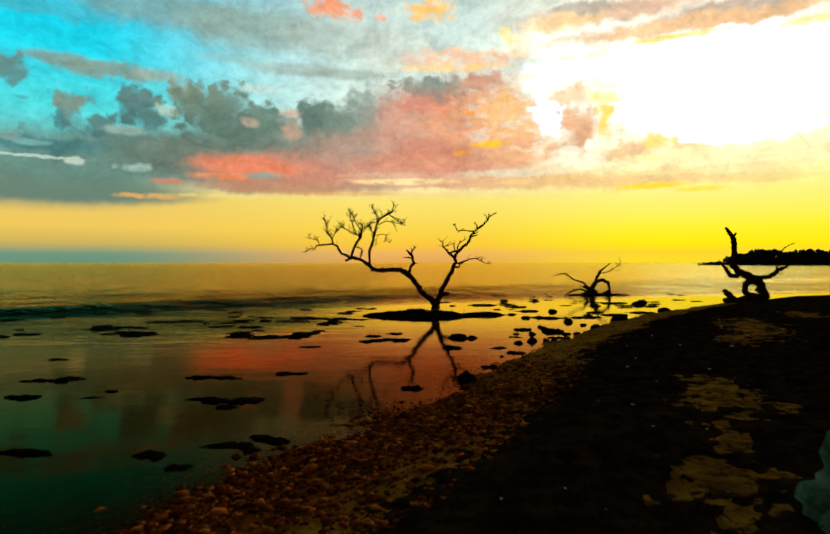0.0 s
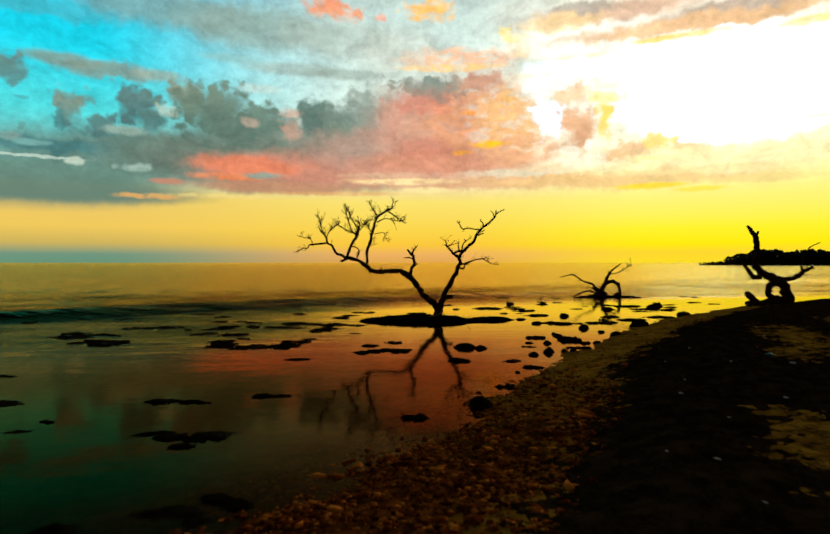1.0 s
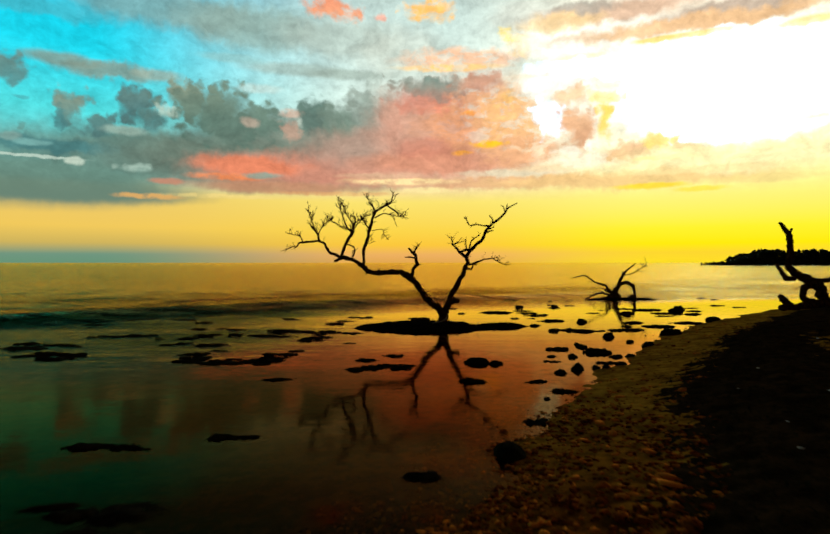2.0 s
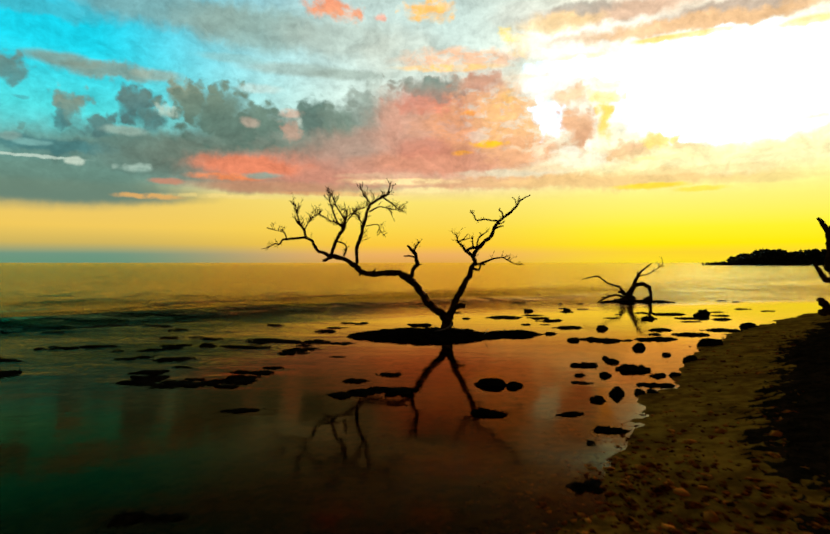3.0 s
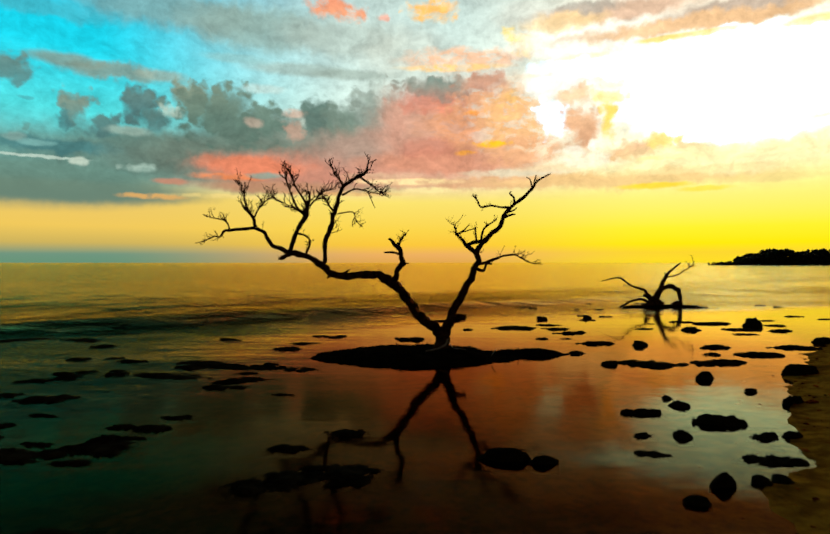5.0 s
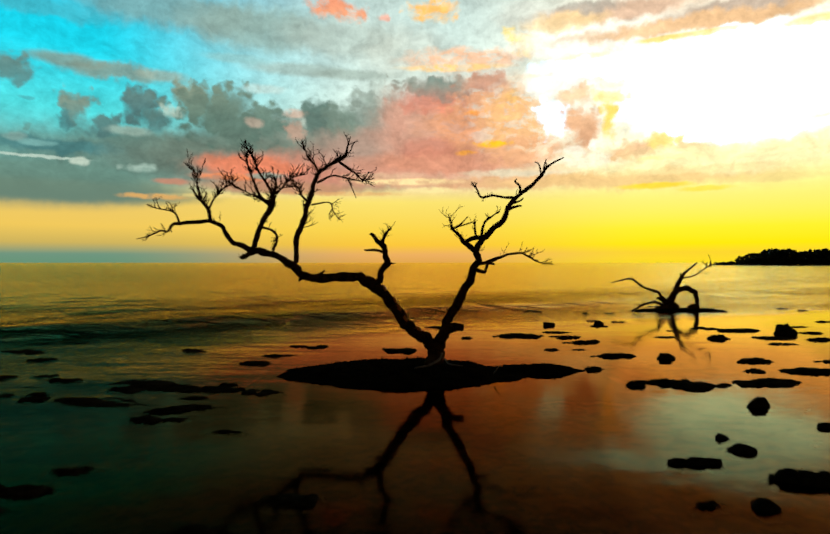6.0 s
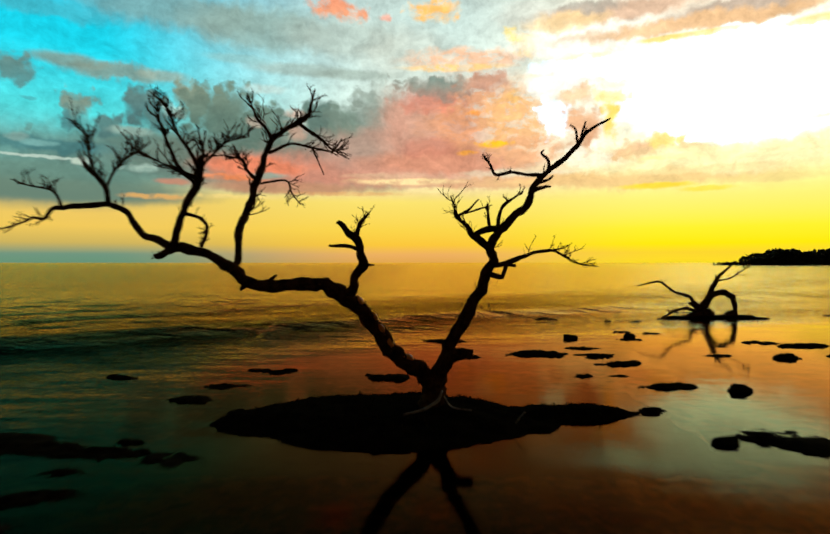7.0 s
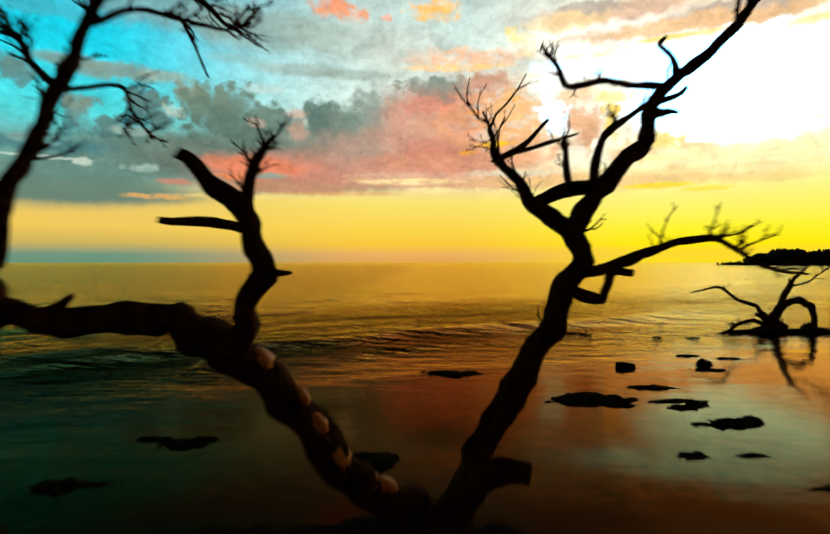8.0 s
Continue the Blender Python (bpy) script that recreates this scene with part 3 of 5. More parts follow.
def waves(x, y, k, seed):
    """Smooth uneven relief from a few crossing sines."""
    r = np.random.RandomState(seed)
    z = np.zeros_like(x)
    for i in range(9):
        a, f, p = r.uniform(0, 6.28), k * r.uniform(0.5, 2.2), r.uniform(0, 6.28)
        z += np.sin((x * np.cos(a) + y * np.sin(a)) * f + p + 1.3 * np.sin((x * np.sin(a) - y * np.cos(a)) * f * 0.7)) / 9 ** 0.75
    return z


def ground_height(x, y):
    x, y = np.asarray(x, float), np.asarray(y, float)
    d = inland(x, y, SHORE) + 0.16 * waves(x, y, 2.4, 3) * np.exp(-np.hypot(x, y - 8) / 60)
    beach = 0.145 * np.minimum(d, 2.2) + 0.02 * np.clip(d - 2.2, 0, 12) + 0.002 * np.clip(d - 14, 0, 300)
    sea = 0.075 * np.maximum(d, -1.2) + 0.012 * np.clip(d + 1.2, -14, 0) + 0.02 * np.clip(d + 15, -200, 0)
    near = np.exp(-np.hypot(x, y - 8) / 40)
    return np.where(d > 0, beach, sea) + near * (0.018 * waves(x, y, 3.0, 5) + 0.010 * waves(x, y, 9.0, 6))


def lines(lo, hi, step, reach_lo, reach_hi):
    inner = np.arange(lo, hi + step / 2, step)
    out = step * np.cumsum(1.22 ** np.arange(1, 60))
    low, high = lo - out[out < lo - reach_lo], hi + out[out < reach_hi - hi]
    return np.concatenate([[reach_lo], low[::-1], inner, high, [reach_hi]])


def sheet(name, xs, ys, height, material):
    gx, gy = np.meshgrid(xs, ys)
    gz = height(gx, gy)
    nx, ny = len(xs), len(ys)
    i = np.arange(nx * ny).reshape(ny, nx)
    faces = np.stack([i[:-1, :-1], i[:-1, 1:], i[1:, 1:], i[1:, :-1]], -1).reshape(-1, 4)
    return raw_object(name, np.stack([gx, gy, gz], -1).reshape(-1, 3).tolist(), faces.tolist(), material)


def sea_height(x, y):
    """Low swell lines that run in over the reef, dying out in the shallows."""
    s = (y - 18.0) - 0.95 * (x + 13.0) * np.where(x < -3, 1.0, 0.75) * 0.9
    u = 0.60 * (x + 13) - 0.8 * (y - 18)
    off = np.clip((-inland(x, y, SHORE) - 5) / 8, 0, 1)
    lump = 0.6 + 0.4 * np.sin(u * 0.45 + 0.8 * np.sin(u * 0.21))
    z = np.zeros_like(x)
    for at, high, wide in ((0.0, 0.30, 0.95), (3.4, 0.10, 0.6), (7.5, 0.09, 0.8), (12.5, 0.09, 1.0), (19, 0.1, 1.3), (27, 0.1, 1.6)):
        q = (s - at - 0.7 * np.sin(u * 0.3 + at)) * 0.7 / wide
        z += high * np.exp(-q * q)
    zone = np.clip((s + 5) / 4, 0, 1) * np.clip((20 - s) / 14, 0.35, 1) * np.clip((4 - x) / 8, 0.6, 1)
    short = np.zeros_like(x)
    for long, high, turn, phase in ((1.25, 0.026, 0.10, 0.3), (1.7, 0.036, -0.12, 1.9), (2.6, 0.045, 0.05, 4.0), (0.95, 0.018, 0.3, 2.2), (1.1, 0.018, -0.35, 5.2)):
        bend = 0.35 * np.sin(u * 0.5 + phase) + 0.45 * waves(x, y, 0.55, int(phase * 10))
        short += high * np.sin(6.283 / long * (s * 0.72 + turn * u + bend) + phase) * np.clip(0.55 + 1.2 * waves(x, y, 0.8, int(long * 20)), 0, 1.3)
    return (z * lump + short * zone * (0.9 + 0.5 * np.sin(u * 0.33))) * off * np.exp(-np.hypot(x, y - 20) / 90)


floor_x, floor_y = lines(-9, 15, 0.12, -4900, 4900), lines(-2, 27, 0.12, -4900, 4900)
ground = tagged(sheet("ground", floor_x, floor_y, ground_height, SAND), "damp ochre sand shelving under shallow clear water", "ground", kind="structure")
sea_x, sea_y = lines(-24, 14, 0.16, -4900, 4900), lines(4, 52, 0.13, -400, 4900)
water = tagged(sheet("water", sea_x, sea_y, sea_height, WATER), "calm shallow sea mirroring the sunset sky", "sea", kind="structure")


# ---------------------------------------------------------------- beach cover
def wrack_cover(x, y):
    d = inland(x, y, WEED_EDGE) + 0.18 * waves(x, y, 1.6, 11) + 0.10 * waves(x, y, 6.0, 12)
    cover = np.clip(d / 0.7, -1, 1)
    for cx, cy, rx, ry in ((1.72, 3.30, 0.42, 0.52), (1.55, 2.75, 0.16, 0.28), (2.30, 4.20, 0.20, 0.60), (2.85, 5.40, 0.50, 1.05), (3.25, 5.0, 0.16, 0.3), (6.5, 11.0, 0.80, 2.5), (5.2, 9.3, 0.40, 0.8), (9.2, 13.6, 0.6, 1.2)):
        q = np.hypot((x - cx - 0.4 * (y - cy)) / rx, (y - cy) / ry) + 0.32 * waves(x, y, 5.0, 14) + 0.30 * waves(x, y, 13.0, 17)
        cover = np.minimum(cover, np.clip((q - 1.0) / 1.1, -1, 1))
    return cover


def make_wrack():
    xs, ys = lines(-2, 9, 0.05, -3000, 3000), lines(0, 16, 0.05, -3000, 60)
    gx, gy = np.meshgrid(xs, ys)
    cover = wrack_cover(gx, gy)
    gz = ground_height(gx, gy) + 0.012 + 0.040 * cover + (0.012 * waves(gx, gy, 14.0, 15) + 0.014 * waves(gx, gy, 34.0, 16)) * (np.abs(gx - 3) < 9)
    nx, ny = len(xs), len(ys)
    i = np.arange(nx * ny).reshape(ny, nx)
    faces = np.stack([i[:-1, :-1], i[:-1, 1:], i[1:, 1:], i[1:, :-1]], -1).reshape(-1, 4)
    faces = faces[(cover.reshape(-1)[faces] > -0.95).any(1)]
    ob = raw_object("seaweed_wrack", np.stack([gx, gy, gz], -1).reshape(-1, 3).tolist(), faces.tolist(), WRACK)
    bm = bmesh.new()
    bm.from_mesh(ob.data)
    bmesh.ops.delete(bm, geom=[v for v in bm.verts if not v.link_faces], context="VERTS")
    bm.to_mesh(ob.data)
    bm.free()
    tagged(ob, "dark dried seaweed wrack blanketing the upper beach", "seaweed", kind="stuff")


make_wrack()

ICO = bmesh.new()
bmesh.ops.create_icosphere(ICO, subdivisions=1, radius=1.0)
ICO_V = np.array([v.co[:] for v in ICO.verts])
ICO_F = np.array([[v.index for v in f.verts] for f in ICO.faces])
ICO.free()


def scatter(name, places, sizes, material, seed, flat=0.6, jitter=0.28):
    """Many small lumps joined into one mesh."""
    r = np.random.RandomState(seed)
    verts, faces = [], []
    for k, (p, s) in enumerate(zip(places, sizes)):
        a = r.uniform(0, 6.28)
        v = ICO_V * (1 + r.uniform(-jitter, jitter, (len(ICO_V), 1))) * np.array([s * r.uniform(0.8, 1.5), s * r.uniform(0.6, 1.0), s * flat])
        v = v @ np.array([[math.cos(a), math.sin(a), 0], [-math.sin(a), math.cos(a), 0], [0, 0, 1]])
        verts.append(v + p)
        faces.append(ICO_F + k * len(ICO_V))
    return raw_object(name, np.concatenate(verts).tolist(), np.concatenate(faces).tolist(), material)


def make_rubble():
    r = np.random.RandomState(21)
    n = 240000
    x, y = r.uniform(-4.5, 8.0, n), r.uniform(-1, 17.5, n)
    d, weed = inland(x, y, SHORE), wrack_cover(x, y)
    keep = (d > -1.0) & (weed < 0.1) & (inland(x, y, WEED_EDGE) < 0.5) & (r.uniform(0, 1, n) < np.clip((d + 1.0) / 0.9, 0, 1) * np.clip(2.3 - y / 4.6, 0.04, 1))
    keep &= waves(x, y, 2.2, 22) * 1.3 + r.uniform(-1.0, 1.0, n) > -0.15
    x, y = x[keep], y[keep]
    s = 0.010 + 0.024 * r.uniform(0, 1, len(x)) ** 2.2 + (r.uniform(0, 1, len(x)) > 0.96) * r.uniform(0.01, 0.035, len(x))
    p = np.stack([x, y, ground_height(x, y) + s * 0.12], -1)
    tagged(scatter("coral_rubble", p, s, PEBBLE, 23, 0.4, 0.55), "wet reddish-brown coral rubble and pebbles along the waterline", "pebbles", kind="stuff")


make_rubble()


def make_debris():
    """Short stems and leaf ribbons tangled over the wrack."""
    r = np.random.RandomState(31)
    n = 16000
    x, y = r.uniform(-1.5, 8, n), r.uniform(0.5, 15, n)
    c = wrack_cover(x, y)
    keep = c > r.uniform(-0.7, 0.4, n)
    x, y, c = x[keep], y[keep], c[keep]
    z = ground_height(x, y) + np.maximum(0.012 + 0.040 * c, 0.002)
    verts, faces = [], []
    for k in range(len(x)):
        a, long, wide, lift = r.uniform(0, 6.28), r.uniform(0.03, 0.11), r.uniform(0.002, 0.006), r.uniform(0.0, 0.018)
        c, s = math.cos(a), math.sin(a)
        b = len(verts)
        for u, h in ((-1, 0.0), (0, lift + 0.012), (1, 0.0)):
            verts += [(x[k] + c * u * long / 2 - s * wide, y[k] + s * u * long / 2 + c * wide, z[k] + h), (x[k] + c * u * long / 2 + s * wide, y[k] + s * u * long / 2 - c * wide, z[k] + h),
                      (x[k] + c * u * long / 2, y[k] + s * u * long / 2, z[k] + h + wide)]
        for q in (0, 3):
            for e, f in ((0, 1), (1, 2), (2, 0)):
                faces.append((b + q + e, b + q + f, b + q + 3 + f, b + q + 3 + e))
    tagged(raw_object("seaweed_stems", verts, faces, GRASS, False), "loose dry stems and leaf ribbons on the wrack", "seaweed", kind="stuff")


make_debris()


# ---------------------------------------------------------------- rocks
ROCKS_A = [(4.08, 15.28, 0.16, 0.11), (3.80, 16.40, 0.50, 0.06), (4.90, 16.48, 0.44, 0.06), (3.56, 16.46, 0.12, 0.07), (2.61, 12.67, 0.10, 0.07), (2.36, 11.55, 0.13, 0.10), (3.05, 12.05, 0.23, 0.05), (2.66, 11.60, 0.09, 0.06), (2.83, 11.62, 0.09, 0.06), (3.20, 13.12, 0.26, 0.10), (2.55, 13.49, 0.20, 0.06), (2.25, 12.71, 0.10, 0.04), (2.03, 11.24, 0.11, 0.06), (3.07, 13.82, 0.13, 0.06), (3.35, 12.68, 0.13, 0.05), (3.58, 12.67, 0.10, 0.07), (4.40, 13.89, 0.18, 0.11), (5.54, 15.56, 0.29, 0.16), (6.02, 17.28, 0.46, 0.06), (5.73, 18.16, 0.29, 0.06), (8.42, 21.61, 0.25, 0.14), (7.73, 22.26, 0.56, 0.06)]
ROCKS_B = [(3.68, 18.65, 0.37, 0.06), (4.44, 18.42, 0.17, 0.09), (3.63, 20.29, 0.37, 0.06), (2.48, 21.24, 0.53, 0.06), (4.96, 23.58, 0.15, 0.10), (2.96, 17.42, 0.16, 0.06), (4.26, 14.48, 0.10, 0.06), (8.18, 18.76, 0.24, 0.11), (8.59, 20.70, 0.32, 0.06), (7.19, 18.06, 0.41, 0.06), (0.92, 12.10, 0.25, 0.11), (1.20, 12.00, 0.14, 0.07), (0.67, 10.66, 0.20, 0.06), (1.56, 10.63, 0.16, 0.035), (1.77, 10.05, 0.16, 0.05), (1.47, 9.66, 0.05, 0.04), (1.13, 8.66, 0.15, 0.04), (2.32, 9.72, 0.05, 0.04), (-0.91, 12.33, 0.18, 0.04), (-0.29, 11.58, 0.17, 0.04), (-1.41, 14.31, 0.15, 0.02), (-4.39, 16.60, 0.20, 0.04)]
ROCKS_C = [(-2.22, 13.30, 0.15, 0.03), (-2.19, 4.70, 0.15, 0.04), (-1.84, 4.43, 0.11, 0.03), (-3.76, 7.05, 0.08, 0.03), (-3.27, 4.77, 0.22, 0.04), (-3.82, 6.72, 0.14, 0.01), (-5.88, 9.35, 0.19, 0.02), (0.71, 7.64, 0.18, 0.10), (-0.03, 7.20, 0.17, 0.04), (3.63, 23.30, 0.17, 0.11), (3.17, 16.37, 0.16, 0.08), (6.56, 20.85, 0.24, 0.10), (0.03, 19.19, 0.33, 0.06), (8.91, 22.39, 0.25, 0.14), (3.10, 14.15, 0.07, 0.05)]
REEF = [(-0.44, 12.71, 0.27), (-0.90, 11.59, 0.26), (-2.06, 18.60, 0.32), (-1.66, 19.64, 0.31), (-2.65, 16.28, 0.60), (-2.36, 14.72, 0.23), (-5.18, 16.84, 0.31), (-4.29, 15.59, 0.48), (-4.87, 15.11, 0.53), (-4.99, 14.18, 0.40), (-3.94, 12.91, 0.39), (-2.78, 12.23, 0.44), (-2.46, 12.94, 0.33), (-2.45, 12.52, 0.26), (-1.49, 4.99, 0.36), (-2.23, 6.50, 0.51), (-4.62, 6.74, 0.25), (-4.94, 7.74, 0.34), (-0.58, 11.73, 0.54), (-3.26, 12.33, 1.22), (-6.56, 15.29, 0.64), (-6.39, 12.88, 0.70), (-2.67, 15.93, 0.96), (-1.75, 8.14, 0.27), (-2.75, 7.93, 0.31)]


def slab_mesh(wide, high, seed):
    """A low ragged reef slab, just breaking the surface."""
    u = np.linspace(-1.4, 1.4, 44)
    v = np.linspace(-1.4, 1.4, 24)
    gx, gy = np.meshgrid(u, v)
    bumps = waves(gx + seed, gy * 0.7 - seed, 3.6, int(seed) % 7 + 70) * 0.75 + waves(gx + seed, gy, 8.0, int(seed) % 5 + 80) * 0.45 + waves(gx - seed, gy, 16.0, 90) * 0.3
    gz = high * np.tanh(0.95 - np.hypot(gx, gy) ** 2 * 1.1 + bumps) - 0.002
    i = np.arange(gx.size).reshape(gx.shape)
    faces = np.stack([i[:-1, :-1], i[:-1, 1:], i[1:, 1:], i[1:, :-1]], -1).reshape(-1, 4)
    verts = np.stack([gx * wide, gy * wide * (0.45 + 0.2 * math.sin(seed)), gz], -1).reshape(-1, 3)
    return raw_object("rock", verts.tolist(), faces.tolist(), ROCK)


def make_rock(x, y, wide, high, seed):
    if high < 0.42 * wide:
        ob = slab_mesh(wide, high, seed)
        ob.matrix_world = pose(x, y, 0.0, 0, 0, 14 * math.sin(seed * 2.3))
        return tagged(ob, "low ragged reef slab covered in dark weed, just awash", "rock", "rocks in the shallows")
    bm = bmesh.new()
    bmesh.ops.create_icosphere(bm, subdivisions=3, radius=1.0)
    shift = Vector((seed * 3.7, seed * 1.3, 0))
    squat = 0.55 + 0.25 * math.sin(seed * 5.1)
    r = random.Random(seed)
    cuts = [(Vector((r.uniform(-1, 1), r.uniform(-1, 1), r.uniform(-0.2, 1))).normalized(), r.uniform(0.62, 0.95)) for _ in range(7)]
    for v in bm.verts:
        n = noise.noise(v.co * 1.1 + shift) * 0.55 + noise.noise(v.co * 2.6 + shift) * 0.28 + noise.noise(v.co * 6 + shift) * 0.10
        c = Vector([math.copysign(abs(k) ** 0.72, k) for k in v.co]) * (1 + 0.55 * n)
        for way, far in cuts:
            over = c.dot(way) - far
            if over > 0:
                c -= way * over * 0.7
        c *= 1 + 0.16 * noise.noise(c * 3.1 - shift)
        v.co = (c.x * wide * 0.88, c.y * wide * squat, c.z * high * 1.1 - 0.01)
    ob = mesh_object("rock", bm, ROCK)
    ob.matrix_world = pose(x, y, 0.0, 0, 0, 14 * math.sin(seed * 2.3))
    return tagged(ob, "rounded dark weedy rock standing in the shallow water", "rock", "rocks in the shallows")


for n, (x, y, wide, high) in enumerate(ROCKS_A + ROCKS_B + ROCKS_C):
    make_rock(x, y, wide, high, n + 1.0)


def scatter_slabs(count, x_range, y_range, width, seed):
    """More small slabs over the reef flat."""
    r = random.Random(seed)
    for k in range(count):
        x, y, wide = r.uniform(*x_range), r.uniform(*y_range), r.uniform(*width)
        if float(inland(x, y, SHORE)) < -0.8 and math.hypot((x - 0.4) / 2.6, (y - 17.2) / 1.6) > 1:
            make_rock(x, y, wide, r.uniform(0.02, 0.05), seed + k * 1.37)


def reef_patch(x, y, wide, seed):
    """A ragged patch of weedy reef: several slabs side by side."""
    r = random.Random(seed)
    for k in range(int(4 + wide * 7)):
        size = r.uniform(0.10, 0.26) * (0.6 + wide * 0.5)
        make_rock(x + r.gauss(0, 0.5) * wide, y + r.gauss(0, 0.22) * wide, size, r.uniform(0.018, 0.04), seed + k * 2.13)


for n, (x, y, wide) in enumerate(REEF):
    reef_patch(x, y, wide, 700.0 + 31 * n)

scatter_slabs(46, (0.5, 13.0), (18.5, 31.0), (0.10, 0.42), 101.0)
scatter_slabs(34, (-13.0, -1.5), (10.5, 19.5), (0.15, 0.6), 301.0)
scatter_slabs(14, (2.0, 6.5), (11.5, 17.5), (0.06, 0.2), 501.0)


# ---------------------------------------------------------------- islet and tree
TREE_AT = (0.60, 17.25, 0.0)


def islet_height(x, y):
    u, v = (x - 0.15) / 1.62, (y - 17.12) / 1.0
    q = np.hypot(u, v) + 0.10 * waves(x, y, 4.0, 41)
    tail = np.hypot((x - 2.0) / 0.85, (y - 17.3 - 0.1 * (x - 2)) / 0.28) + 0.15 * waves(x, y, 5.0, 42)
    z = np.maximum(0.125 * np.clip(1 - q ** 4, -0.5, 1) ** 1.0, 0.10 * np.clip(1 - tail ** 2, -0.8, 1))
    return z + 0.022 * waves(x, y, 9.0, 43) + 0.014 * waves(x, y, 22.0, 44)


def make_islet():
    xs, ys = np.arange(-1.9, 3.1, 0.045), np.arange(15.7, 18.6, 0.045)
    ob = sheet("islet", xs, ys, islet_height, MUD)
    tagged(ob, "low dark islet of mud and matted seagrass in the shallows", "islet", kind="structure")
    r = np.random.RandomState(51)
    verts, faces = [], []
    for _ in range(1500):
        x, y = r.uniform(-1.5, 2.6), r.uniform(16.0, 18.4)
        h = float(islet_height(np.array(x), np.array(y)))
        if h < 0.03:
            continue
        tall, lean, b, wide = r.uniform(0.012, 0.036) * (1 + (r.uniform() > 0.97) * 1.0), r.uniform(-0.03, 0.03, 2), len(verts), r.uniform(0.005, 0.014)
        for k, s in ((0.0, 1.0), (0.6, 0.8), (1.0, 0.2)):
            for a in (0, 2.1, 4.2):
                verts.append((x + lean[0] * k + wide * s * math.cos(a), y + lean[1] * k + wide * s * math.sin(a), h - 0.01 + tall * k))
        for q in (0, 3):
            for e in range(3):
                faces.append((b + q + e, b + q + (e + 1) % 3, b + q + 3 + (e + 1) % 3, b + q + 3 + e))
    tagged(raw_object("islet_shoots", verts, faces, GRASS, False), "short dark shoots and breathing roots on the islet", "shoots", kind="stuff")


make_islet()

# limbs of the dead mangrove: points of (x, y, z, radius) from its foot
MANGROVE = {}
MANGROVE["trunk"] = [(0.03, 0.00, -0.08, 0.201), (0.02, 0.00, 0.11, 0.155), (0.01, 0.00, 0.28, 0.128), (-0.01, 0.02, 0.40, 0.123)]
MANGROVE["left_limb"] = [(0.01, 0.00, 0.33, 0.094), (-0.09, -0.08, 0.46, 0.084), (-0.25, -0.18, 0.58, 0.080), (-0.42, -0.27, 0.72, 0.075), (-0.55, -0.33, 0.92, 0.074), (-0.66, -0.38, 1.10, 0.073), (-0.80, -0.44, 1.23, 0.076), (-0.94, -0.48, 1.32, 0.073), (-1.08, -0.45, 1.38, 0.058), (-1.33, -0.38, 1.37, 0.060), (-1.57, -0.32, 1.36, 0.056), (-1.85, -0.26, 1.41, 0.057), (-1.98, -0.28, 1.54, 0.052), (-2.15, -0.36, 1.64, 0.047), (-2.34, -0.43, 1.72, 0.046), (-2.51, -0.48, 1.75, 0.043)]
MANGROVE["left_limb_tip"] = [(-2.51, -0.48, 1.75, 0.046), (-2.61, -0.50, 1.80, 0.038), (-2.76, -0.52, 1.87, 0.035), (-2.83, -0.56, 1.99, 0.033), (-2.88, -0.60, 2.06, 0.031), (-3.00, -0.66, 2.13, 0.028), (-3.14, -0.72, 2.12, 0.024), (-3.35, -0.78, 2.09, 0.022), (-3.44, -0.80, 2.08, 0.018), (-3.50, -0.82, 1.98, 0.015), (-3.58, -0.84, 1.99, 0.011), (-3.71, -0.90, 1.92, 0.008), (-3.84, -0.95, 1.88, 0.005)]
MANGROVE["limb_end_stub"] = [(-2.46, -0.50, 1.73, 0.038), (-2.58, -0.50, 1.68, 0.033), (-2.65, -0.50, 1.65, 0.029)]
MANGROVE["right_limb"] = [(0.03, 0.00, 0.28, 0.069), (0.07, 0.00, 0.40, 0.072), (0.13, -0.02, 0.58, 0.069), (0.21, -0.03, 0.80, 0.066), (0.32, -0.05, 0.99, 0.062), (0.41, -0.08, 1.16, 0.059), (0.49, -0.11, 1.35, 0.055), (0.56, -0.15, 1.50, 0.052), (0.61, -0.18, 1.62, 0.048), (0.59, -0.20, 1.73, 0.045), (0.63, -0.20, 1.84, 0.041), (0.72, -0.17, 1.95, 0.042), (0.87, -0.02, 2.08, 0.039), (0.99, 0.10, 2.18, 0.039), (1.08, 0.28, 2.35, 0.037), (1.17, 0.39, 2.49, 0.034), (1.35, 0.52, 2.65, 0.030), (1.52, 0.54, 2.77, 0.027), (1.62, 0.47, 2.88, 0.024), (1.69, 0.35, 3.00, 0.019), (1.79, 0.26, 3.07, 0.014), (1.91, 0.20, 3.13, 0.008)]
MANGROVE["elbow_limb"] = [(0.61, -0.18, 1.67, 0.047), (0.52, -0.12, 1.79, 0.043), (0.43, -0.09, 1.86, 0.036), (0.34, -0.13, 1.97, 0.023), (0.24, -0.18, 2.06, 0.018), (0.22, -0.19, 2.16, 0.010), (0.18, -0.20, 2.26, 0.006)]
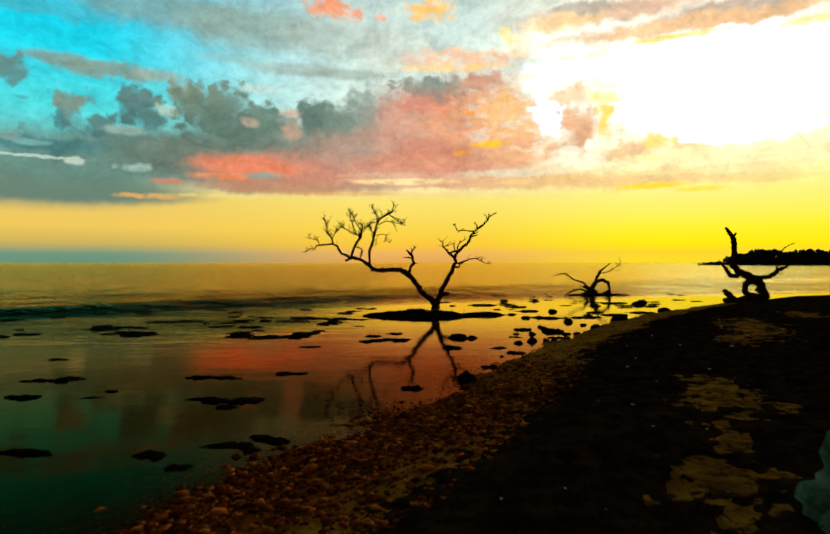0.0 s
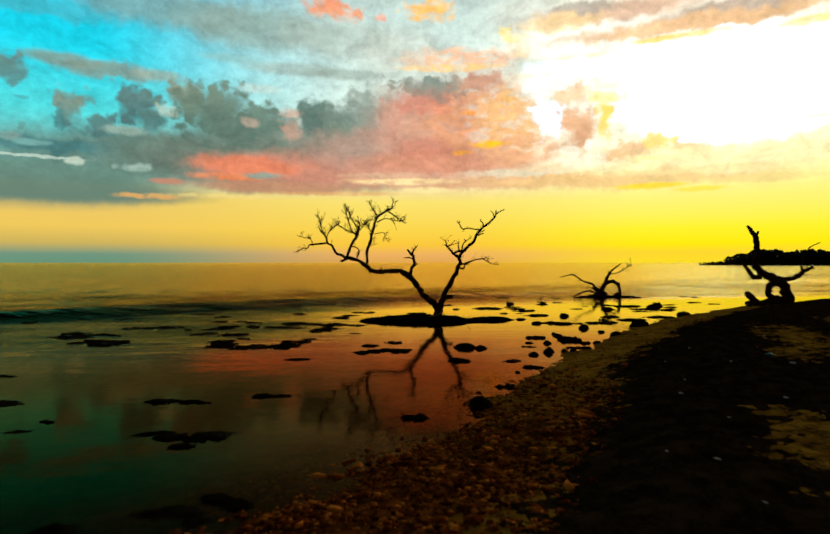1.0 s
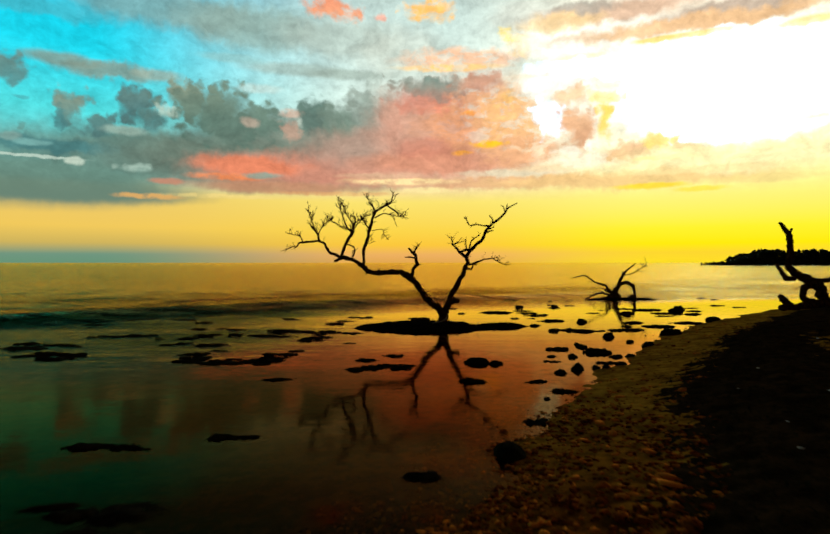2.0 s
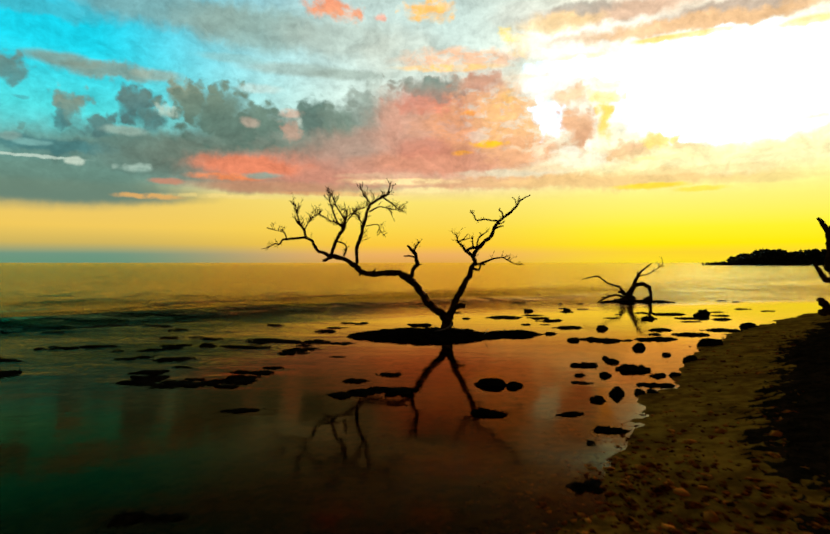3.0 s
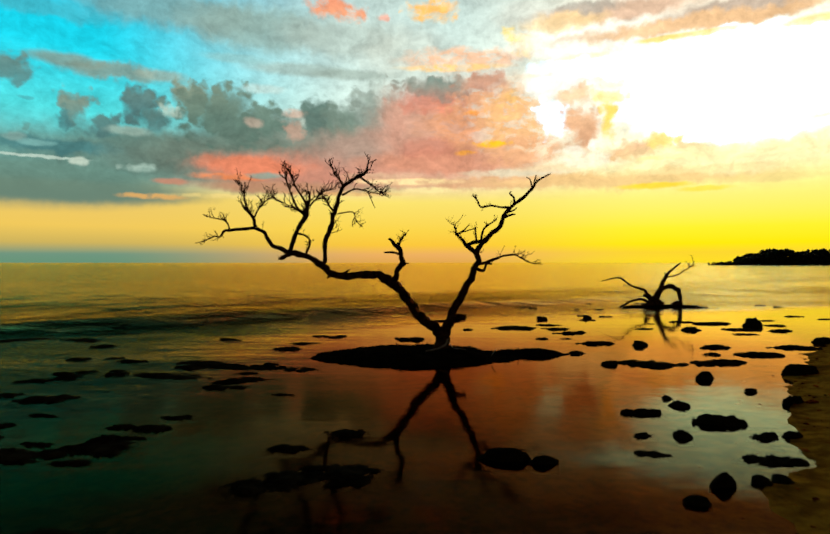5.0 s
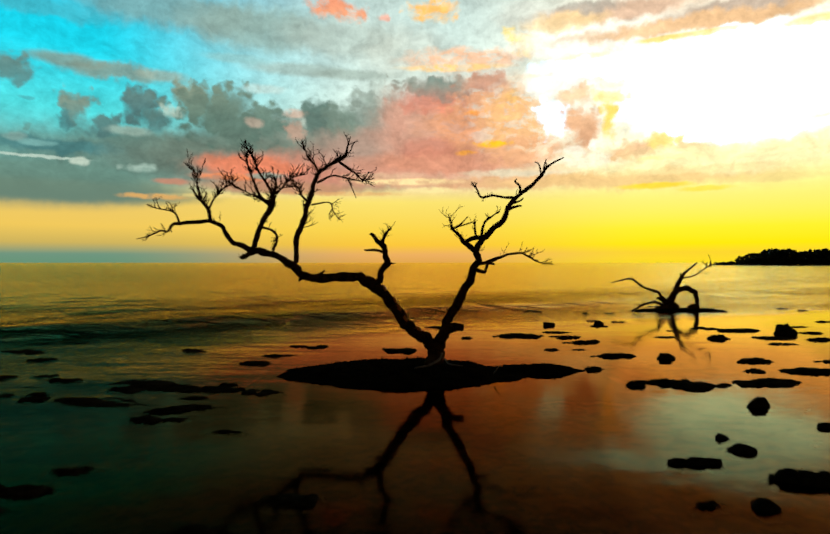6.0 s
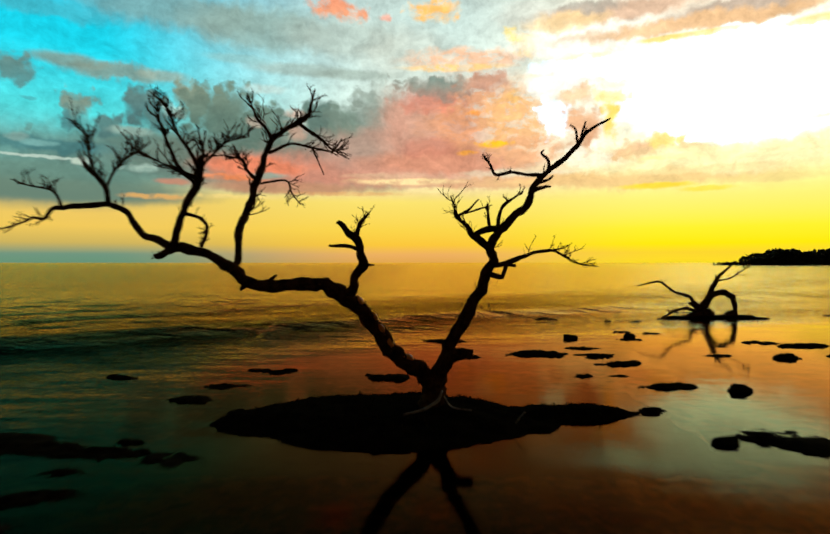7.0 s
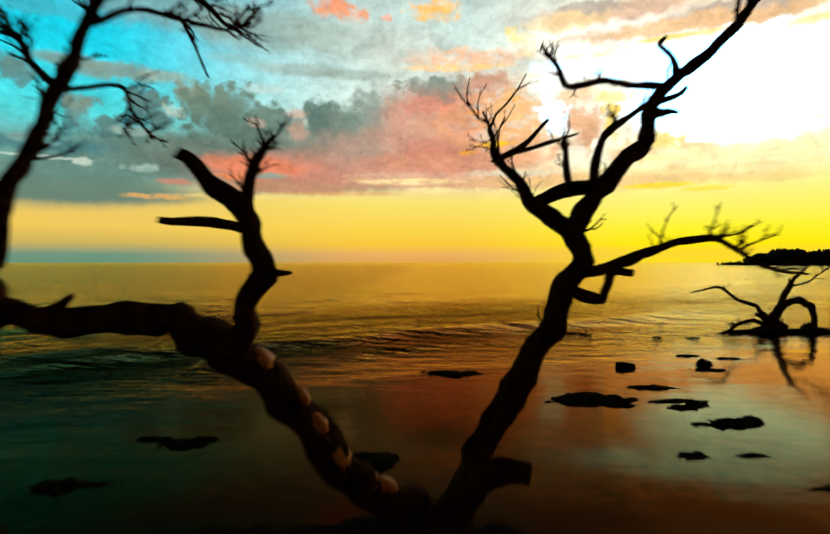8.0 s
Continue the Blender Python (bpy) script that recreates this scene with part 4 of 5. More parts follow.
MANGROVE["cross_limb"] = [(0.42, -0.08, 1.86, 0.033), (0.51, -0.13, 1.91, 0.031), (0.65, -0.20, 1.93, 0.034)]
MANGROVE["upright_spur"] = [(0.60, -0.05, 1.92, 0.017), (0.58, -0.05, 2.05, 0.014), (0.57, -0.05, 2.17, 0.012)]
MANGROVE["curved_branch"] = [(0.65, -0.20, 1.93, 0.023), (0.68, -0.20, 2.09, 0.020), (0.75, -0.20, 2.19, 0.014), (0.89, -0.20, 2.29, 0.008)]
MANGROVE["long_side_branch"] = [(0.60, -0.17, 1.57, 0.029), (0.76, -0.15, 1.59, 0.023), (0.93, -0.13, 1.66, 0.021), (1.09, -0.12, 1.70, 0.019), (1.23, -0.10, 1.71, 0.014), (1.38, -0.07, 1.64, 0.011), (1.51, -0.04, 1.58, 0.009), (1.72, 0.00, 1.55, 0.005)]
MANGROVE["hooked_spur"] = [(0.57, -0.17, 1.49, 0.024), (0.68, -0.17, 1.44, 0.024), (0.72, -0.17, 1.50, 0.021), (0.75, -0.17, 1.57, 0.021), (0.84, -0.17, 1.56, 0.016)]
MANGROVE["upper_side_branch"] = [(1.22, 0.44, 2.56, 0.024), (1.07, 0.45, 2.57, 0.018), (0.89, 0.47, 2.60, 0.018), (0.73, 0.49, 2.57, 0.017), (0.66, 0.49, 2.69, 0.013), (0.58, 0.50, 2.81, 0.009)]
MANGROVE["stump"] = [(0.05, 0.00, 0.33, 0.082), (0.13, -0.02, 0.52, 0.073), (0.22, -0.05, 0.60, 0.063), (0.34, -0.08, 0.66, 0.054), (0.41, -0.10, 0.66, 0.045)]
MANGROVE["middle_stub"] = [(-0.83, -0.45, 1.22, 0.067), (-0.76, -0.51, 1.34, 0.054), (-0.70, -0.58, 1.50, 0.043), (-0.64, -0.64, 1.57, 0.040), (-0.66, -0.71, 1.67, 0.036), (-0.69, -0.77, 1.79, 0.036), (-0.76, -0.84, 1.87, 0.031), (-0.85, -0.90, 1.95, 0.020)]
MANGROVE["middle_fork"] = [(-0.72, -0.62, 1.79, 0.029), (-0.70, -0.65, 1.90, 0.022), (-0.65, -0.69, 1.98, 0.020), (-0.59, -0.72, 2.04, 0.010)]
MANGROVE["middle_spike"] = [(-0.71, -0.60, 1.72, 0.025), (-0.80, -0.72, 1.74, 0.020), (-0.93, -0.85, 1.74, 0.010)]
MANGROVE["outer_branch"] = [(-2.98, -0.70, 2.12, 0.026), (-3.01, -0.70, 2.26, 0.024), (-3.07, -0.72, 2.37, 0.020), (-3.14, -0.74, 2.44, 0.018), (-3.19, -0.75, 2.52, 0.010)]
MANGROVE["outer_branch_fork"] = [(-3.00, -0.70, 2.29, 0.014), (-2.93, -0.70, 2.43, 0.012), (-2.82, -0.68, 2.56, 0.010), (-2.72, -0.67, 2.61, 0.006)]
MANGROVE["outer_thin"] = [(-3.12, -0.73, 2.43, 0.010), (-3.14, -0.73, 2.59, 0.008), (-3.15, -0.75, 2.74, 0.006), (-3.23, -0.76, 2.82, 0.004)]
MANGROVE["tip_branch"] = [(-3.35, -0.80, 2.09, 0.016), (-3.39, -0.82, 2.20, 0.013), (-3.45, -0.84, 2.25, 0.010), (-3.61, -0.86, 2.28, 0.008), (-3.75, -0.88, 2.33, 0.005)]
MANGROVE["upright_a"] = [(-2.48, -0.48, 1.76, 0.038), (-2.42, -0.51, 1.93, 0.033), (-2.36, -0.54, 2.08, 0.035), (-2.26, -0.57, 2.25, 0.037), (-2.19, -0.61, 2.38, 0.041), (-2.16, -0.64, 2.49, 0.033), (-2.12, -0.67, 2.59, 0.016), (-2.13, -0.70, 2.72, 0.010)]
MANGROVE["loop_branch"] = [(-2.41, -0.50, 2.05, 0.019), (-2.30, -0.50, 2.05, 0.017), (-2.17, -0.50, 1.97, 0.017), (-2.16, -0.50, 1.88, 0.017), (-2.21, -0.50, 1.74, 0.019)]
MANGROVE["upright_b"] = [(-2.00, -0.24, 1.54, 0.035), (-1.97, -0.18, 1.61, 0.035), (-1.97, -0.13, 1.81, 0.036), (-1.96, -0.07, 2.00, 0.038), (-1.88, -0.02, 2.16, 0.041), (-1.86, 0.04, 2.39, 0.037), (-1.81, 0.10, 2.54, 0.037), (-1.76, 0.15, 2.73, 0.033), (-1.71, 0.15, 2.88, 0.030), (-1.55, 0.13, 3.00, 0.026), (-1.42, 0.11, 3.08, 0.028), (-1.30, 0.09, 3.13, 0.023), (-1.26, 0.08, 3.28, 0.014), (-1.22, 0.06, 3.41, 0.007)]
MANGROVE["crown_side"] = [(-1.43, 0.13, 3.08, 0.019), (-1.28, 0.18, 2.98, 0.016), (-1.16, 0.20, 2.89, 0.014), (-1.05, 0.23, 2.81, 0.009), (-0.97, 0.26, 2.93, 0.007)]
MANGROVE["crown_left"] = [(-1.67, 0.08, 2.89, 0.016), (-1.77, 0.06, 3.03, 0.014), (-1.83, 0.04, 3.10, 0.012), (-1.90, 0.02, 3.30, 0.006)]
MANGROVE["crown_low"] = [(-1.82, 0.00, 2.45, 0.018), (-1.91, -0.02, 2.54, 0.016), (-1.97, -0.04, 2.66, 0.014), (-2.13, -0.07, 2.68, 0.007)]
MANGROVE["crown_right_low"] = [(-1.78, 0.00, 2.41, 0.012), (-1.53, 0.04, 2.45, 0.010), (-1.47, 0.06, 2.33, 0.008), (-1.38, 0.08, 2.20, 0.005)]
MANGROVE["crown_a_left"] = [(-2.17, -0.72, 2.37, 0.020), (-2.30, -0.75, 2.44, 0.016), (-2.39, -0.80, 2.66, 0.012), (-2.44, -0.84, 2.83, 0.010), (-2.45, -0.88, 3.02, 0.005)]
MANGROVE["crown_a_mid"] = [(-2.14, -0.72, 2.46, 0.020), (-2.25, -0.74, 2.65, 0.014), (-2.35, -0.76, 2.82, 0.012), (-2.40, -0.78, 2.98, 0.008), (-2.55, -0.82, 3.13, 0.004)]
MANGROVE["crown_a_right"] = [(-2.11, -0.72, 2.48, 0.016), (-2.04, -0.70, 2.56, 0.012), (-1.91, -0.66, 2.70, 0.008), (-1.72, -0.62, 2.76, 0.005)]
MANGROVE["crown_a_low"] = [(-2.19, -0.70, 2.32, 0.016), (-2.29, -0.72, 2.40, 0.012), (-2.36, -0.74, 2.44, 0.008), (-2.65, -0.80, 2.59, 0.006)]
MANGROVE["crown_b_mid"] = [(-1.71, 0.06, 2.74, 0.018), (-1.49, 0.13, 2.85, 0.014), (-1.28, 0.18, 2.82, 0.011), (-1.09, 0.22, 2.79, 0.009), (-0.94, 0.24, 2.82, 0.006)]
MANGROVE["knot_spur"] = [(1.11, 0.35, 2.38, 0.029), (1.23, 0.46, 2.42, 0.025), (1.35, 0.55, 2.45, 0.012)]
MANGROVE["knot_spur_b"] = [(1.17, 0.45, 2.48, 0.020), (1.31, 0.45, 2.52, 0.013), (1.36, 0.45, 2.56, 0.009)]
MANGROVE["upper_spur"] = [(1.32, 0.50, 2.64, 0.021), (1.32, 0.55, 2.76, 0.017), (1.25, 0.54, 2.82, 0.013), (1.27, 0.51, 2.86, 0.009)]
MANGROVE["tip_spur"] = [(1.67, 0.42, 2.94, 0.018), (1.65, 0.33, 3.03, 0.013), (1.66, 0.25, 3.11, 0.009)]
MANGROVE["tip_spur_b"] = [(1.63, 0.46, 2.91, 0.013), (1.57, 0.33, 3.04, 0.011), (1.50, 0.28, 3.08, 0.008)]
MANGROVE["elbow_twig"] = [(0.24, -0.17, 2.05, 0.013), (0.36, -0.17, 2.12, 0.011), (0.47, -0.17, 2.23, 0.007)]
MANGROVE["elbow_twig_b"] = [(0.27, -0.17, 2.07, 0.011), (0.44, -0.17, 2.12, 0.009), (0.60, -0.17, 2.17, 0.005)]
MANGROVE["notch_spur"] = [(-0.65, -0.66, 1.58, 0.024), (-0.59, -0.67, 1.57, 0.013), (-0.54, -0.68, 1.57, 0.005)]
MANGROVE["under_nub"] = [(-1.83, -0.26, 1.41, 0.044), (-1.88, -0.26, 1.35, 0.031), (-1.91, -0.26, 1.32, 0.017)]
MANGROVE["upper_nub"] = [(-1.60, -0.32, 1.40, 0.030), (-1.56, -0.32, 1.45, 0.017), (-1.53, -0.32, 1.47, 0.009)]
MANGROVE["crown_b_drop"] = [(-1.28, 0.18, 2.82, 0.009), (-1.22, 0.18, 2.70, 0.008), (-1.15, 0.18, 2.53, 0.005)]


def make_tree(name, at, limbs, label, twigs, seed, rough=0.22):
    """A dead tree: trunk, limbs and branches as parts, with forked twigs on the named ones."""
    rng = random.Random(seed)
    tree = tagged(empty(name, at), label, "tree", "dead trees on the shore")
    for key, pts in limbs.items():
        bm = bmesh.new()
        tube(bm, pts, 12 if pts[0][3] > 0.06 else 8, 5, rough, seed + len(key))
        kind = "trunk" if "trunk" in key else "limb" if "limb" in key else "stump" if "stump" in key else "root" if "root" in key else "branch"
        limb = part(kind, bm, BARK, tree)
        count, size, thick = twigs.get(key, (0, 0, 0))
        if count:
            line = curve_points(pts, 4)
            for k in range(int(count * 3.4)):
                i = int(len(line) * (0.93 - 0.72 * rng.random() ** 1.2))
                i = max(1, min(i, len(line) - 1))
                p, before = Vector(line[i][:3]), Vector(line[i - 1][:3])
                out = (p - before).normalized() + Vector((rng.uniform(-1, 1), rng.uniform(-0.8, 0.8), rng.uniform(-0.5, 0.9)))
                bm = bmesh.new()
                twig(bm, rng, p, out, size * rng.uniform(0.4, 0.9), thick * 1.5, 2)
                part("twig", bm, BARK, limb)
    return tree


TWIGS = {"left_limb_tip": (3, 0.20, 0.005), "elbow_limb": (3, 0.36, 0.005), "upright_spur": (2, 0.16, 0.004), "long_side_branch": (4, 0.26, 0.005), "upper_side_branch": (3, 0.14, 0.005),
         "middle_fork": (3, 0.18, 0.004), "outer_branch": (4, 0.28, 0.006), "outer_branch_fork": (5, 0.3, 0.005), "outer_thin": (5, 0.28, 0.005), "tip_branch": (3, 0.25, 0.005),
         "upright_a": (8, 0.22, 0.007), "loop_branch": (3, 0.18, 0.004), "upright_b": (9, 0.3, 0.007), "crown_side": (4, 0.25, 0.006), "crown_left": (4, 0.26, 0.006), "crown_low": (5, 0.26, 0.006),
         "crown_right_low": (3, 0.22, 0.005), "crown_a_left": (6, 0.22, 0.006), "crown_a_mid": (7, 0.22, 0.006), "crown_a_right": (5, 0.22, 0.006), "crown_a_low": (4, 0.3, 0.006), "crown_b_mid": (4, 0.22, 0.006),
         "right_limb": (3, 0.14, 0.006), "curved_branch": (2, 0.15, 0.005), "limb_end_stub": (1, 0.14, 0.004)}
mangrove = make_tree("mangrove_tree", TREE_AT, MANGROVE, "leafless dead mangrove with forked dark limbs on a mud islet", TWIGS, 7)


def make_tree_details():
    # pale roots at the foot
    for pts in ([(0.10, -0.17, 0.30, 0.012), (0.05, -0.25, 0.22, 0.018), (-0.04, -0.36, 0.18, 0.017), (-0.14, -0.45, 0.165, 0.014), (-0.28, -0.54, 0.15, 0.010)],
                [(0.12, -0.17, 0.24, 0.008), (0.18, -0.25, 0.17, 0.009), (0.24, -0.36, 0.17, 0.008), (0.38, -0.40, 0.16, 0.006)],
                [(0.78, -0.55, 0.08, 0.006), (0.82, -0.58, 0.15, 0.007), (0.86, -0.60, 0.20, 0.005)]):
        bm = bmesh.new()
        tube(bm, pts, 7, 4, 0.15)
        part("root", bm, ROOT, mangrove, "bleached thin root")
    # scars where the bark has come away, sunlight put into their orange colour
    limb = curve_points(MANGROVE["left_limb"], 8)
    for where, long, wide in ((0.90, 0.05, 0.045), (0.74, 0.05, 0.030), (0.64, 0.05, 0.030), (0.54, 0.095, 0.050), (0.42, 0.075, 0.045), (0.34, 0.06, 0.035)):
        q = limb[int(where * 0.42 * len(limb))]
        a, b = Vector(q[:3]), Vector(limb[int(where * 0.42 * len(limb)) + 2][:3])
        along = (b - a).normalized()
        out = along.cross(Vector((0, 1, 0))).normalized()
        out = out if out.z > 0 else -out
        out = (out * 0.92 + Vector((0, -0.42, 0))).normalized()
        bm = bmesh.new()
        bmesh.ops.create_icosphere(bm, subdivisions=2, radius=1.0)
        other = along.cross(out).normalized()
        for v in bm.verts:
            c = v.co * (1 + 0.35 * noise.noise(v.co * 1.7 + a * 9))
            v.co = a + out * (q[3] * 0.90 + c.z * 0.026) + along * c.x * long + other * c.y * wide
        part("bark_scar", bm, BARE_LIT, mangrove, "bare wood under peeled bark, painted a sunlit orange")


make_tree_details()

# ---------------------------------------------------------------- the two smaller dead trees
FALLEN_AT = (8.54, 27.70, 0.00)
FALLEN = {}
FALLEN["trunk"] = [(-0.15, 0.00, -0.09, 0.142), (-0.05, 0.00, 0.19, 0.131), (0.15, 0.00, 0.54, 0.098), (0.27, 0.00, 0.84, 0.066), (0.41, 0.00, 1.10, 0.055), (0.61, 0.10, 1.29, 0.038), (1.00, 0.20, 1.57, 0.022)]
FALLEN["arch"] = [(0.08, 0.00, 0.46, 0.087), (0.25, -0.10, 0.69, 0.087), (0.48, -0.15, 0.74, 0.087), (0.73, -0.20, 0.62, 0.076), (0.82, -0.20, 0.36, 0.054), (0.82, -0.20, 0.06, 0.065)]
FALLEN["left_branch"] = [(-0.11, 0.00, 0.34, 0.055), (-0.38, 0.00, 0.61, 0.044), (-0.80, -0.10, 0.74, 0.038), (-1.10, -0.20, 0.92, 0.032), (-1.38, -0.30, 1.06, 0.032), (-1.71, -0.30, 1.00, 0.021), (-1.98, -0.30, 0.93, 0.013)]
FALLEN["low_branch"] = [(-0.11, 0.00, 0.16, 0.055), (-0.55, -0.20, 0.30, 0.043), (-1.01, -0.40, 0.22, 0.037), (-1.42, -0.60, 0.05, 0.032)]
FALLEN["root"] = [(0.25, -0.10, 0.08, 0.109), (-0.09, -0.10, 0.11, 0.141), (-0.39, -0.15, 0.05, 0.108), (-0.62, -0.20, -0.06, 0.076)]
FALLEN["root_knob"] = [(0.82, -0.20, 0.21, 0.065), (0.67, -0.20, 0.12, 0.097), (0.55, -0.20, 0.09, 0.076)]
FALLEN["low_root"] = [(-0.43, -0.10, 0.44, 0.043), (-0.15, -0.10, 0.32, 0.076), (0.18, -0.10, 0.14, 0.098)]
FALLEN["fine_branch"] = [(0.38, 0.00, 1.07, 0.026), (0.81, 0.10, 1.13, 0.022), (1.13, 0.20, 1.29, 0.018), (1.49, 0.30, 1.48, 0.012)]
FALLEN["fork"] = [(0.29, 0.00, 0.84, 0.044), (0.33, -0.10, 1.10, 0.027), (0.31, -0.10, 1.25, 0.017)]
BENT_AT = (12.46, 20.50, 0.30)
BENT = {}
BENT["trunk"] = [(0.13, 0.00, -0.27, 0.140), (0.06, 0.00, 0.15, 0.140), (-0.11, 0.00, 0.49, 0.156), (-0.34, 0.00, 0.72, 0.156), (-0.66, 0.00, 0.87, 0.125), (-0.89, 0.00, 1.01, 0.109), (-1.04, 0.00, 1.25, 0.101), (-0.99, 0.00, 1.60, 0.093), (-1.03, 0.00, 1.98, 0.086), (-1.11, 0.05, 2.30, 0.070), (-1.29, 0.10, 2.55, 0.039)]
BENT["arch"] = [(-0.28, 0.00, 0.70, 0.125), (-0.59, -0.10, 0.56, 0.109), (-0.67, -0.10, 0.31, 0.093), (-0.55, -0.10, 0.12, 0.093), (-0.30, 0.00, 0.08, 0.109)]
BENT["left_branch"] = [(-0.87, 0.00, 0.82, 0.070), (-1.17, -0.05, 0.84, 0.078), (-1.35, -0.10, 1.07, 0.062), (-1.56, -0.15, 1.27, 0.039)]
BENT["right_branch"] = [(-0.38, 0.00, 0.76, 0.086), (0.16, 0.10, 0.76, 0.078), (0.51, 0.15, 0.87, 0.071), (0.70, 0.20, 1.04, 0.071), (1.04, 0.25, 1.14, 0.055)]
BENT["right_twig"] = [(0.70, 0.20, 1.04, 0.047), (0.62, 0.20, 1.22, 0.031), (0.95, 0.30, 1.79, 0.019), (1.41, 0.40, 2.01, 0.013)]
BENT["spur"] = [(-1.06, 0.00, 2.20, 0.047), (-0.95, 0.00, 2.36, 0.031)]
BENT["root"] = [(0.00, 0.00, 0.08, 0.125), (-0.84, -0.30, -0.02, 0.107), (-1.66, -0.60, -0.03, 0.091)]
BENT["knot"] = [(-1.27, -0.40, -0.01, 0.122), (-1.45, -0.40, 0.18, 0.107), (-1.60, -0.40, 0.32, 0.061)]
make_tree("fallen_tree", FALLEN_AT, FALLEN, "toppled dead mangrove with arched root standing in shallow water", {"trunk": (1, 0.5, 0.012), "left_branch": (1, 0.45, 0.010), "fine_branch": (2, 0.5, 0.010), "low_branch": (1, 0.4, 0.010)}, 17)
make_tree("bent_tree", BENT_AT, BENT, "bent dead tree with looped trunk at the water's edge", {"left_branch": (2, 0.25, 0.010), "right_branch": (3, 0.3, 0.010), "trunk": (1, 0.2, 0.01)}, 27)


def make_mud_patch(name, x, y, wide, deep, high, seed, label):
    bm = bmesh.new()
    bmesh.ops.create_icosphere(bm, subdivisions=4, radius=1.0)
    for v in bm.verts:
        n = noise.noise(v.co * 2.2 + Vector((seed, 0, 0))) * 0.5 + noise.noise(v.co * 7 + Vector((seed, 0, 0))) * 0.2
        c = v.co * (1 + 0.5 * n)
        v.co = (x + c.x * wide, y + c.y * deep, c.z * high)
    tagged(mesh_object(name, bm, MUD), label, "mud bank", kind="structure")


make_mud_patch("mud_bank", 8.8, 27.6, 1.5, 0.35, 0.10, 3.0, "low mud bank under the toppled tree")


# ---------------------------------------------------------------- far island
def make_island():
    xs, ys = np.arange(150, 520, 3.0), np.arange(318, 480, 3.0)

    def land(x, y):
        q = np.clip((x - 172) / 60, 0, 1) ** 0.6
        v = (y - 336 - 0.25 * (x - 166)) / (6 + 46 * q)
        return 1.6 * np.minimum(np.clip(1 - v * v, -1, 1), np.clip((x - 173) / 14, -1, 1)) + 0.3 * waves(x, y, 0.2, 61) * np.clip((x - 166) / 20, 0, 1) - 0.1

    tagged(sheet("island_ground", xs, ys, land, MUD), "low dark island shore far across the water", "island", kind="structure")
    r = np.random.RandomState(62)
    places, sizes = [], []
    for _ in range(5200):
        x = r.uniform(190, 470) if r.uniform() > 0.035 else r.uniform(175, 192)
        y = 338 + 0.25 * (x - 166) + r.uniform(-7, 14)
        g = np.clip((x - 190) / 18, 0, 1)
        tall = 1.2 + 1.2 * np.clip((x - 176) / 10, 0, 1) * (0.6 + 0.4 * math.sin(x * 1.1)) + 7.4 * g ** 0.7 * (0.86 + 0.10 * math.sin(x * 0.21) + 0.06 * math.sin(x * 0.63))
        places.append((x, y, r.uniform(0.05, 1.0) * tall))
        sizes.append(r.uniform(0.4, 0.7) if x < 194 else r.uniform(0.7, 1.5))
    tagged(scatter("far_woods", np.array(places), sizes, LEAF, 63, 0.8, 0.5), "dense dark woods on the far island", "woods", kind="stuff")


make_island()


# ---------------------------------------------------------------- small things on the beach
def make_shell(x, y, size, turn, seed):
    bm = bmesh.new()
    bmesh.ops.create_uvsphere(bm, u_segments=12, v_segments=8, radius=1.0)
    for v in bm.verts:
        a = math.atan2(v.co.y, v.co.x)
        ridge = 1 + 0.10 * math.cos(9 * a) * (1 - abs(v.co.z)) + 0.3 * noise.noise(v.co * 1.5 + Vector((seed, 0, 0)))
        v.co = (v.co.x * size * ridge, v.co.y * size * 0.55 * ridge, max(v.co.z, -0.2) * size * 0.4)
    ob = mesh_object("shell", bm, SHELL)
    z = float(ground_height(x, y)) + 0.03 + 0.035 * float(wrack_cover(np.array(x), np.array(y)))
    ob.matrix_world = pose(x, y, max(z, 0.01) + size * 0.2, 8, 4, turn)
    tagged(ob, "small bleached white shell lying on dark seaweed", "shell", "shells on the beach")


